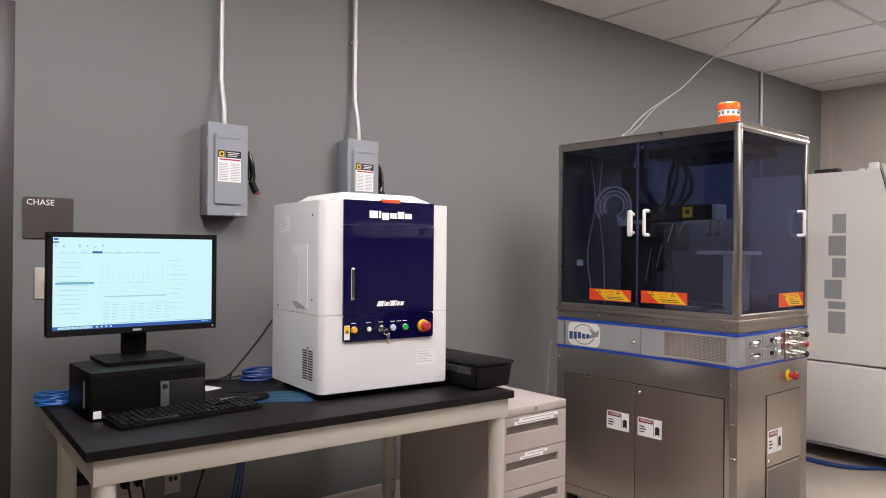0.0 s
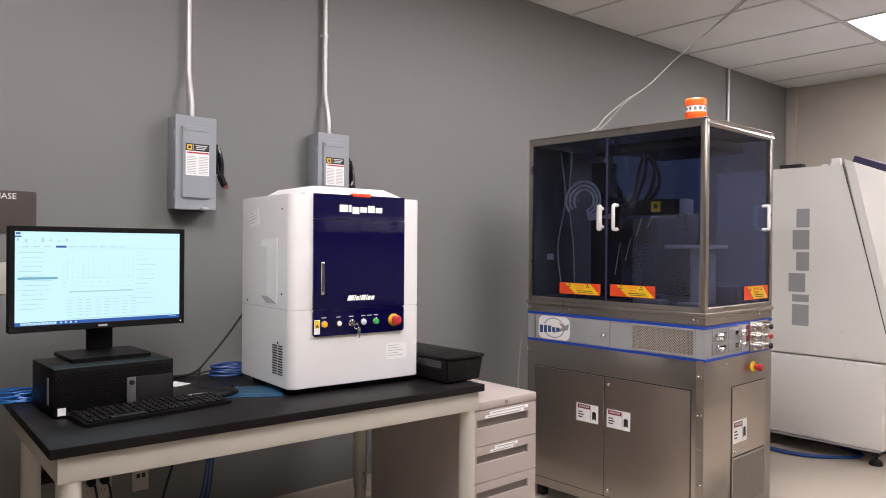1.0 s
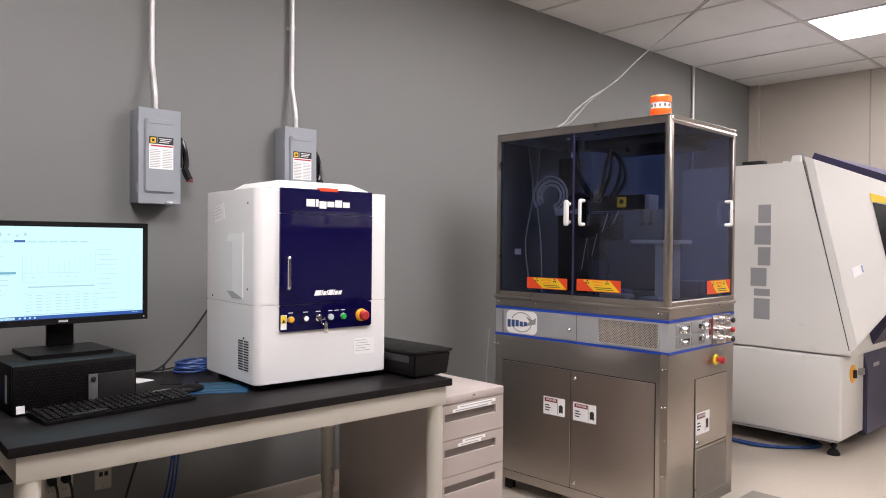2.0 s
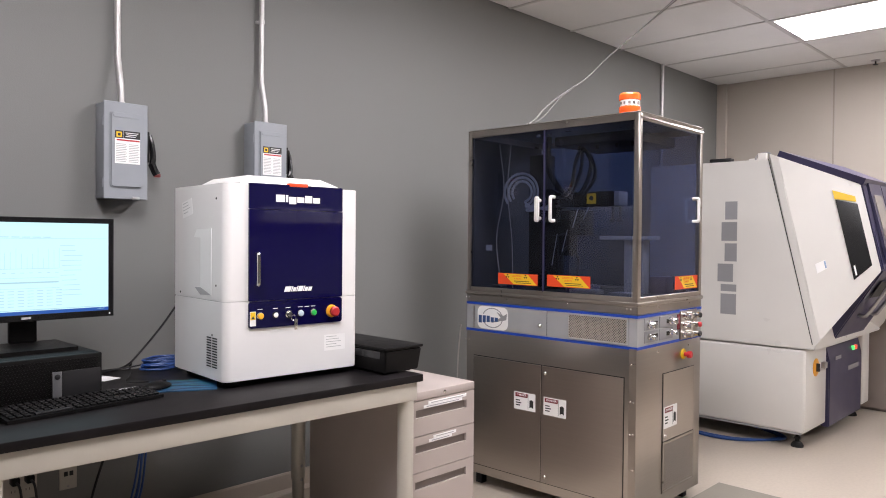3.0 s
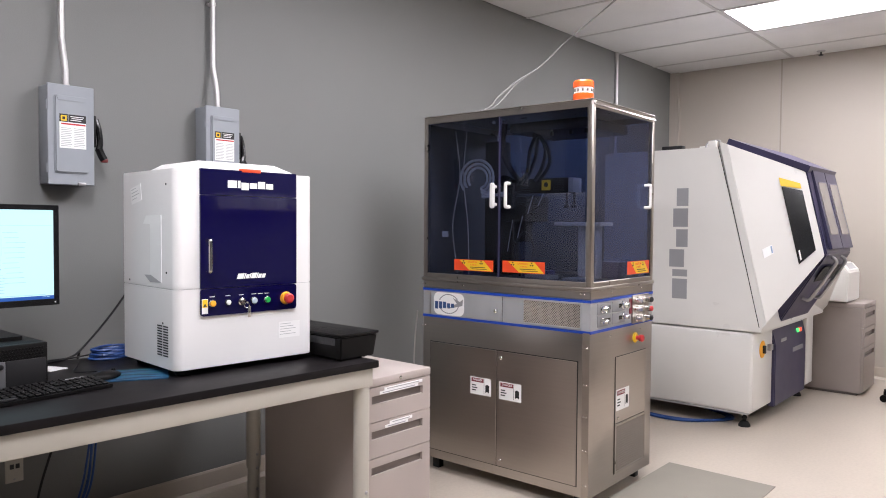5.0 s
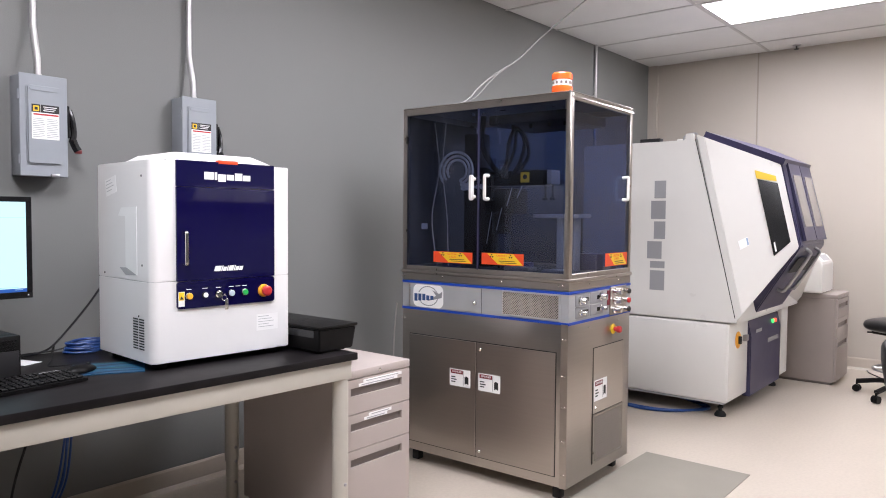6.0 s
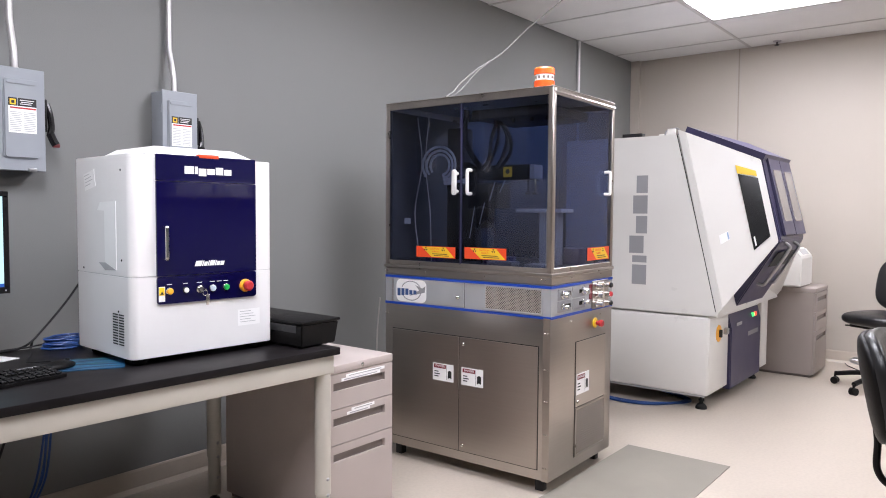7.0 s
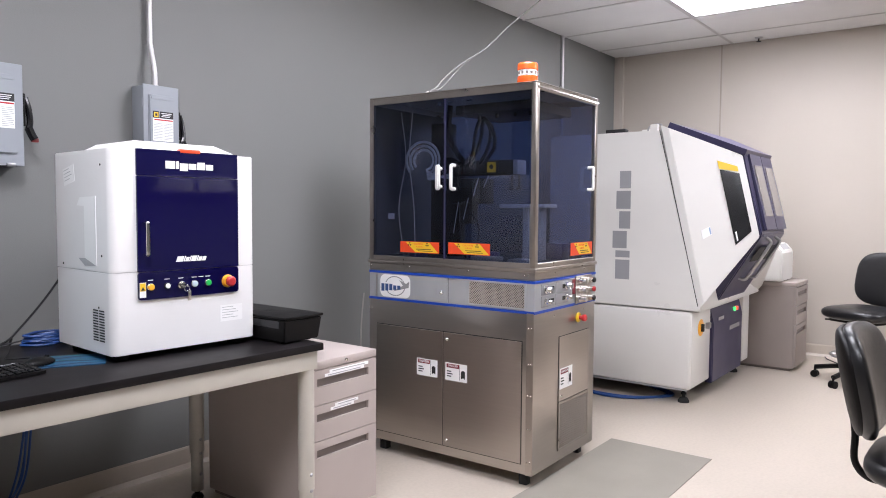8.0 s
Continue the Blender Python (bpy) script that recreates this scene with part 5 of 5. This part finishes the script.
for k in range(2):
    o = 0.03 * k
    cable("ceiling_cable", [(4.23 - o, 2.07, CEIL), (3.85 - o * 0.4, 2.09, 2.50 - o * 0.2), (3.50, 2.10 + 0.004 * k, 2.27 - 0.003 * k), (3.26, 2.11 + 0.006 * k, 2.095 - 0.005 * k), (3.06, 2.12, 1.985 - 0.012 * k), (2.91, 2.12, 1.89 - 0.035 * k), (2.85, 2.12 + 0.01 * k, 1.838 - 0.018 * k), (2.795, 2.125 + 0.02 * k, 1.806)], 0.0034 - 0.0008 * k, M_GREYCAB, "grey cable hung from the ceiling to the cabinet roof")
cable("loose_cable", [(2.80, 2.56, 0.8), (2.785, 2.565, 0.62), (2.78, 2.57, 0.3), (2.79, 2.58, 0.005)], 0.004, M_WHITECAB, "pale cord hanging behind the cabinet")

t = thing("sprinkler_head", (6.775, 1.61, CEIL), "small dark sprinkler head in the ceiling", "sprinkler")
part("escutcheon", lathe(bmesh.new(), [(0.035, 0), (0.03, -0.008), (0.014, -0.01)][::-1], seg=20), M_TUBE, t)
part("deflector", lathe(bmesh.new(), [(0.01, -0.04), (0.02, -0.038), (0.02, -0.034), (0.006, -0.03), (0.006, -0.008)], seg=14), M_DARKGREY, t, "dark deflector")


def wall_shelf():
    t = thing("wall_shelf", (3.5, NEAR_Y, 1.40), "long grey steel wall shelf opposite the analyser", "shelf")
    part("board", B(0, 0, 0, 1.7, 0.34, 0.025, bevel=0.003), M_PED, t, "grey steel board")
    for x in (0.15, 0.85, 1.55):
        part("bracket", prism(bmesh.new(), [(0.0, -0.16), (0.02, -0.16), (0.30, -0.02), (0.30, 0.0), (0.0, 0.0)], "x", x - 0.01, x + 0.01), M_PED, t)
    for x, w, h in ((0.12, 0.40, 0.15), (0.56, 0.40, 0.15), (1.05, 0.40, 0.15)):
        b = thing("storage_box", (3.5 + x, NEAR_Y + 0.03, 1.425), "pale lidded storage box on the wall shelf", "box", "boxes on the wall shelf")
        part("body", B(0.005, 0.005, 0, w - 0.005, 0.285, h - 0.04, bevel=0.004), M_LABEL, b)
        part("lid", B(0, 0, h - 0.04, w, 0.29, h, bevel=0.004), M_LABEL, b)
        part("text_bar", B(0.08, 0.285, 0.05, w - 0.08, 0.2865, 0.06), M_INKD, b)


wall_shelf()


# ---- the large white machine further on ----
def solid(bm, pts, faces):
    vs = [bm.verts.new(p) for p in pts]
    for f in faces:
        bm.faces.new([vs[i] for i in f])
    bmesh.ops.recalc_face_normals(bm, faces=bm.faces[:])
    return bm


def slab(bm, quad, depth):
    """A slab of that depth behind a quad of four corners."""
    q = [Vector(p) for p in quad]
    n = (q[1] - q[0]).cross(q[3] - q[0]).normalized() * depth
    return solid(bm, q + [p + n for p in q], [(0, 1, 2, 3), (7, 6, 5, 4), (0, 4, 5, 1), (1, 5, 6, 2), (2, 6, 7, 3), (3, 7, 4, 0)])


def white_machine():
    X0, X1, YF, YB = 4.60, 6.06, 1.43, 2.45
    t = thing("floor_analyser", (X0, YF, 0), "large white analyser with a navy sloping hood on levelling feet", "lab instrument")
    X2 = 5.88
    bm = box(bmesh.new(), X0, YF, 0.1, X2, YB, 0.598, bevel=0.012, seg=3)
    wpart("lower_cabinet", bm, M_WHITE3, t, "white lower cabinet")
    wpart("corner_panel", B(X0 + 0.006, YF - 0.006, 0.105, 4.985, YF + 0.01, 0.594, bevel=0.008), M_WHITE3, t, "white front corner panel")
    wpart("corner_panel", B(5.705, YF - 0.03, 0.105, X2 - 0.004, YF + 0.01, 0.66, bevel=0.008), M_WHITE3, t, "white front corner panel")
    wpart("base_rail", B(X0 + 0.01, YF + 0.02, 0.088, X2 - 0.01, YB - 0.02, 0.1), M_INK, t)
    for x, y in ((4.675, 1.49), (5.80, 1.49), (4.675, 2.38), (5.80, 2.38)):
        f = lathe(bmesh.new(), [(0.036, 0), (0.036, 0.012), (0.024, 0.03), (0.012, 0.034), (0.012, 0.05), (0.018, 0.052), (0.018, 0.062), (0.01, 0.064), (0.01, 0.09)], (x, y, 0), seg=20)
        wpart("levelling_foot", f, M_RUBBER, t, "black levelling foot")
    # upper housing: flat flank, then a facet that turns to the front
    side = [(YB, 0.606), (1.375, 0.606), (1.66, 1.757), (YB, 1.757)]
    bm = prism(bmesh.new(), side, "x", X0, X1)
    bmesh.ops.bevel(bm, geom=bm.edges[:], offset=0.006, segments=2, affect="EDGES")
    wpart("upper_housing", bm, M_WHITE3, t, "white upper housing")
    A, TR, R, Bq = Vector((X0, 1.655, 1.79)), Vector((5.0, 1.249, 1.606)), Vector((5.0, 1.128, 1.079)), Vector((X0, 1.387, 0.615))
    A2, B2 = Vector((X0 - 0.002, 1.605, 1.768)), Vector((X0 - 0.002, 1.35, 0.665))
    wpart("seam", tube(bmesh.new(), [(X0 - 0.0005, 1.66, 1.757), (X0 - 0.0005, 1.52, 1.19), (X0 - 0.0005, 1.39, 0.64)], 0.0025, seg=6, steps=3), M_INKD, t)
    for sgn in (0, 1):
        mir = (lambda p: Vector((X0 + X1 - p.x, p.y, p.z))) if sgn else (lambda p: Vector(p))
        pts = [mir(p) for p in (A, A2, TR, R, B2, Bq)]
        back = [mir(Vector((5.02, 1.72, 1.757))), mir(Vector((5.02, 1.5, 0.64)))]
        v = pts + back
        bm = solid(bmesh.new(), v, [(0, 1, 4, 5), (1, 2, 3, 4), (0, 6, 2, 1), (5, 4, 3, 7), (2, 6, 7, 3), (0, 5, 7, 6)])
        bmesh.ops.bevel(bm, geom=bm.edges[:], offset=0.004, segments=2, affect="EDGES")
        wpart("cheek", bm, M_WHITE3, t, "white angled cheek panel")
    n = (TR - A2).cross(B2 - A2).normalized()
    n = -n if n.y > 0 else n
    def at(u, v, lift=0.0):
        return A2.lerp(TR, u).lerp(B2.lerp(R, u), v) + n * lift
    def patch(u0, v0, u1, v1, lift, sk=0.0):
        q = [at(u0, v0, lift), at(u1, v0 + sk, lift), at(u1, v1 + sk * 0.3, lift), at(u0, v1, lift)]
        bm = slab(bmesh.new(), q, 0.002)
        return bm
    wpart("window_pane", patch(0.61, 0.215, 0.885, 0.86, 0.004, 0.02), M_BLACKG, t, "dark window pane")
    wpart("yellow_strip", patch(0.60, 0.14, 0.875, 0.21, 0.005, 0.02), M_YELLOW, t, "yellow warning strip above the window")
    wpart("window_bars", patch(0.64, 0.76, 0.66, 0.84, 0.0065), M_LABEL, t)
    l = wpart("info_label", patch(0.16, 0.62, 0.30, 0.675, 0.004), M_LABEL, t, "small white label")
    wpart("label_bar", patch(0.275, 0.625, 0.295, 0.67, 0.0055), M_PALEBLUE, l)
    # navy hood between the cheeks
    hood = [(1.64, 1.80), (1.25, 1.625), (1.118, 1.085), (1.40, 0.61), (1.9, 0.61), (1.9, 1.80)]
    bm = prism(bmesh.new(), hood, "x", 5.004, X0 + X1 - 5.004)
    bmesh.ops.bevel(bm, geom=bm.edges[:], offset=0.008, segments=2, affect="EDGES")
    hd = wpart("hood", bm, M_NAVY2, t, "navy sloping hood")
    def roof(xa, xb):
        return [(xa, 1.63, 1.774), (4.998, 1.238, 1.604), (X0 + X1 - 4.998, 1.238, 1.604), (xb, 1.63, 1.774)]
    bm = slab(bmesh.new(), [Vector(p) for p in roof(4.655, X0 + X1 - 4.655)], 0.04)
    wpart("roof_panel", bm, M_NAVY2, t, "navy roof panel with a raised edge")
    # cheek edge strip in navy
    wpart("edge_strip", slab(bmesh.new(), [TR + Vector((0, -0.004, 0.01)), TR + Vector((0.05, -0.012, 0.012)), R + Vector((0.05, -0.012, -0.004)), R + Vector((0, -0.004, -0.004))], 0.03), M_NAVY2, t)
    f0, f1 = Vector((0, 1.243, 1.625)), Vector((0, 1.112, 1.10))
    fn = Vector((0, -(f0.z - f1.z), (f0.y - f1.y))).normalized()
    def front(x0, v0, x1, v1, lift):
        p = lambda x, v: f0.lerp(f1, v) + fn * lift + Vector((x, 0, 0))
        return slab(bmesh.new(), [p(x0, v0), p(x1, v0), p(x1, v1), p(x0, v1)], 0.02)
    for xa, xb in ((5.07, 5.35), (5.36, 5.64)):
        d = wpart("hood_door", front(xa, 0.02, xb, 0.97, 0.014), M_NAVY2, t, "navy hood door")
        wpart("door_window", front(xa + 0.05, 0.16, xb - 0.04, 0.80, 0.0165), mat("smoked_window", (0.24, 0.22, 0.205), 0.15), d, "long grey window")
    # chin handles
    c0, c1 = Vector((0, 1.112, 1.075)), Vector((0, 1.40, 0.60))
    cn = Vector((0, -(c0.z - c1.z), -(c1.y - c0.y))).normalized()
    ch = lambda x, v, lift: tuple(c0.lerp(c1, v) + cn * lift + Vector((x, 0, 0)))
    for x in (5.12, 5.36):
        pts = [ch(x, 0.02, 0.0), ch(x, 0.03, 0.035), ch(x, 0.1, 0.045), ch(x, 0.5, 0.045), ch(x, 0.58, 0.035), ch(x, 0.6, 0.0)]
        wpart("grab_rail", tube(bmesh.new(), pts, 0.011, seg=10, steps=5), M_TUBE, hd, "silver grab rail")
    wpart("chin_slot", slab(bmesh.new(), [Vector(ch(5.1, 0.15, 0.003)), Vector(ch(5.6, 0.15, 0.003)), Vector(ch(5.6, 0.36, 0.003)), Vector(ch(5.1, 0.36, 0.003))], 0.002), M_INKD, hd)
    # navy lower front
    low = [(1.405, 0.075), (1.405, 0.48), (1.43, 0.585), (1.46, 0.585), (1.46, 0.075)]
    bm = prism(bmesh.new(), low, "x", 4.990, 5.70)
    bmesh.ops.bevel(bm, geom=bm.edges[:], offset=0.006, segments=2, affect="EDGES")
    lp = wpart("lower_front", bm, M_NAVY2, t, "navy lower front panel")
    for x, m, s in ((5.50, glow("lit_green_button", (0.1, 0.9, 0.25), 0.8), "lit green button"), (5.56, glow("lit_red_button", (1.0, 0.12, 0.06), 0.8), "lit red button")):
        wpart("lit_button", B(x, 1.405, 0.512, x + 0.035, 1.425, 0.54, bevel=0.003), m, lp, s)
    wpart("maker_mark", B(5.1, 1.4025, 0.49, 5.22, 1.4048, 0.512), M_INK, lp)
    wpart("model_mark", B(5.38, 1.4025, 0.39, 5.62, 1.4048, 0.42), M_LOGO, lp)
    sw0 = wpart("mains_switch_plate", lathe(bmesh.new(), [(0.055, 0), (0.055, 0.003), (0.046, 0.005)], (4.78, YF - 0.006, 0.48), (0, -1, 0), 24), M_AMBER, t, "orange mains switch plate")
    wpart("switch_knob", B(4.772, YF - 0.03, 0.455, 4.788, YF - 0.01, 0.505, bevel=0.004), M_INKD, sw0, "dark switch knob")
    wpart("hook_latch", B(4.88, YF - 0.03, 0.46, 4.93, YF - 0.004, 0.50, bevel=0.004), M_TUBE, t)
    # maker's name on the flank as plain blocks, running upwards
    z = 0.782
    for w, lo, hi in ((0.13, 0.0, 0.1), (0.045, 0.0, 0.1), (0.115, -0.022, 0.078), (0.115, 0.0, 0.078), (0.12, 0.0, 0.1), (0.115, 0.0, 0.078)):
        wpart("mark_block", B(X0 - 0.0012, 1.846 - lo, z, X0 + 0.001, 1.846 + hi - 2 * lo, z + w), M_LOGO, t, "grey block mark running up the flank", smooth=False)
        z += w + 0.016
    # fittings on top
    for a in ((4.66, 1.92, 0.06, 0.14, 0.03), (4.70, 1.72, 0.05, 0.1, 0.02), (4.64, 1.69, 0.03, 0.05, 0.045)):
        wpart("roof_fitting", B(a[0], a[1], 1.757, a[0] + a[2], a[1] + a[3], 1.757 + a[4], bevel=0.004), M_DARKGREY if a[1] > 1.9 else M_WHITE3, t)
    wpart("roof_loop", tube(bmesh.new(), [(4.68, 1.68, 1.757), (4.68, 1.68, 1.80), (4.68, 1.72, 1.805), (4.68, 1.76, 1.79), (4.68, 1.77, 1.757)], 0.006, seg=8), M_TUBE, t)


white_machine()
for k in range(3):
    cable("water_hose", [(5.0, 1.9 + 0.03 * k, 0.009), (4.80, 1.60 + 0.02 * k, 0.009), (4.60 - 0.01 * k, 1.73, 0.009), (4.53 - 0.02 * k, 1.95, 0.009), (4.58, 2.3, 0.009)], 0.008, M_BLUECAB, "blue hose lying on the floor by the machine", "hose")
pedestal("drawer_cabinet", (6.08, 1.105, 0), 0.42, 0.70, 0.69, "taupe steel drawer cabinet under the small printer", 0, M_PED2)


def small_printer():
    t = thing("label_printer", (6.10, 1.21, 0.69), "small pale grey printer on the drawer cabinet", "printer")
    out = [(0.0, 0.006), (0.40, 0.006), (0.40, 0.30), (0.055, 0.30), (0.0, 0.235)]
    bm = prism(bmesh.new(), [(y, z) for y, z in out], "x", -0.06, 0.33)
    bmesh.ops.bevel(bm, geom=bm.edges[:], offset=0.01, segments=3, affect="EDGES")
    part("housing", bm, M_WHITE3, t, "pale grey housing")
    part("paper_slot", B(-0.063, 0.2, 0.09, 0.004, 0.36, 0.165, bevel=0.003), M_INKD, t, "black paper slot")
    for k in range(3):
        part("button_bar", B(-0.063, 0.23 + 0.03 * k, 0.04, -0.058, 0.25 + 0.03 * k, 0.075), M_INK, t)
    part("control_strip", slab(bmesh.new(), [Vector((0.05, 0.012, 0.252)), Vector((0.26, 0.012, 0.252)), Vector((0.26, 0.046, 0.292)), Vector((0.05, 0.046, 0.292))], -0.002), M_INK, t, "grey control strip")
    part("foot_plate", B(0.02, 0.02, 0, 0.29, 0.38, 0.008), M_RUBBER, t)


small_printer()


# ---- swivel chairs ----
def cushion(w, d, h, p=0.55, bend=0.0):
    bm = bmesh.new()
    bmesh.ops.create_uvsphere(bm, u_segments=36, v_segments=20, radius=1.0)
    f = lambda c, e: math.copysign(abs(c) ** e, c)
    for v in bm.verts:
        x, y, z = f(v.co.x, p), f(v.co.y, p), f(v.co.z, 0.75)
        v.co = Vector((x * w / 2, y * d / 2, z * h / 2 + bend * x * x))
    return bm


def swivel_chair(at, turn, seat_z, label, back_h=0.40):
    t = thing("swivel_chair", (*at, 0), label, "chair", "black swivel chairs", turn)
    bm = cushion(0.47, 0.45, 0.105)
    bmesh.ops.translate(bm, vec=(0, 0, seat_z), verts=bm.verts[:])
    seat = part("seat", bm, M_LEATHER, t, "padded black vinyl seat")
    part("seat_pan", B(-0.16, -0.15, seat_z - 0.065, 0.16, 0.15, seat_z - 0.035, bevel=0.01), M_BLACK, t)
    bm = cushion(0.42, back_h, 0.075, 0.62, 0.045)
    bmesh.ops.transform(bm, matrix=Matrix.Translation((0, -0.25, seat_z + 0.235)) @ Matrix.Rotation(radians(-78), 4, "X") @ Matrix.Rotation(radians(180), 4, "Z"), verts=bm.verts[:])
    back = part("backrest", bm, M_LEATHER, t, "padded black vinyl backrest")
    bm = cushion(0.40, back_h - 0.015, 0.05, 0.62, 0.045)
    bmesh.ops.transform(bm, matrix=Matrix.Translation((0, -0.275, seat_z + 0.235)) @ Matrix.Rotation(radians(-78), 4, "X") @ Matrix.Rotation(radians(180), 4, "Z"), verts=bm.verts[:])
    part("back_shell", bm, M_BLACK, back, "black plastic shell")
    part("back_bar", tube(bmesh.new(), [(0, -0.275, seat_z + 0.16), (0, -0.262, seat_z + 0.06), (0, -0.26, seat_z - 0.03), (0, -0.22, seat_z - 0.075), (0, -0.14, seat_z - 0.075), (0, -0.05, seat_z - 0.058)], 0.011, seg=10), M_BLACK, t, "black steel back bar")
    part("tilt_lever", rod(bmesh.new(), (0.1, 0.02, seat_z - 0.06), (0.27, 0.04, seat_z - 0.075), 0.006, seg=8), M_BLACK, t)
    part("column", rod(bmesh.new(), (0, 0, 0.12), (0, 0, seat_z - 0.05), 0.024, 0.02, seg=16), M_BLACK, t, "black gas column")
    ring = [(0.2 * math.cos(radians(a)), 0.2 * math.sin(radians(a)), 0.2) for a in range(0, 361, 20)]
    part("foot_ring", tube(bmesh.new(), ring, 0.009, seg=8, steps=2), M_TUBE, t, "metal foot ring")
    for k in range(3):
        a = radians(120 * k + 30)
        part("ring_spoke", rod(bmesh.new(), (0.02 * math.cos(a), 0.02 * math.sin(a), 0.2), (0.2 * math.cos(a), 0.2 * math.sin(a), 0.2), 0.007, seg=8), M_TUBE, t)
    part("hub", lathe(bmesh.new(), [(0.045, 0.075), (0.05, 0.1), (0.032, 0.15)], seg=18), M_BLACK, t)
    for k in range(5):
        a = radians(72 * k + 20)
        c, s = math.cos(a), math.sin(a)
        leg = part("base_leg", tube(bmesh.new(), [(0.03 * c, 0.03 * s, 0.11), (0.16 * c, 0.16 * s, 0.105), (0.31 * c, 0.31 * s, 0.075)], 0.018, seg=8, steps=4), M_BLACK, t, "black base leg")
        for o in (-0.014, 0.014):
            x, y = 0.31 * c - o * s, 0.31 * s + o * c
            part("caster", rod(bmesh.new(), (x - 0.008 * -s, y - 0.008 * c, 0.026), (x + 0.008 * -s, y + 0.008 * c, 0.026), 0.026, seg=16), M_BLACK, leg, "black caster wheel")
        part("caster_stem", rod(bmesh.new(), (0.31 * c, 0.31 * s, 0.04), (0.31 * c, 0.31 * s, 0.075), 0.008, seg=8), M_BLACK, leg)
    return t


swivel_chair((5.973, 0.645), 62, 0.51, "black vinyl swivel chair with a foot ring by the end wall")
swivel_chair((2.60, 0.0), 178, 0.487, "black vinyl swivel chair with a curved backrest", 0.35)
cable("loose_cable", [(6.86, 1.02, 0.006), (6.75, 0.98, 0.006), (6.55, 0.85, 0.006), (6.35, 0.80, 0.006), (6.3, 0.5, 0.006)], 0.004, M_CABLE, "black cord lying on the floor by the end wall")
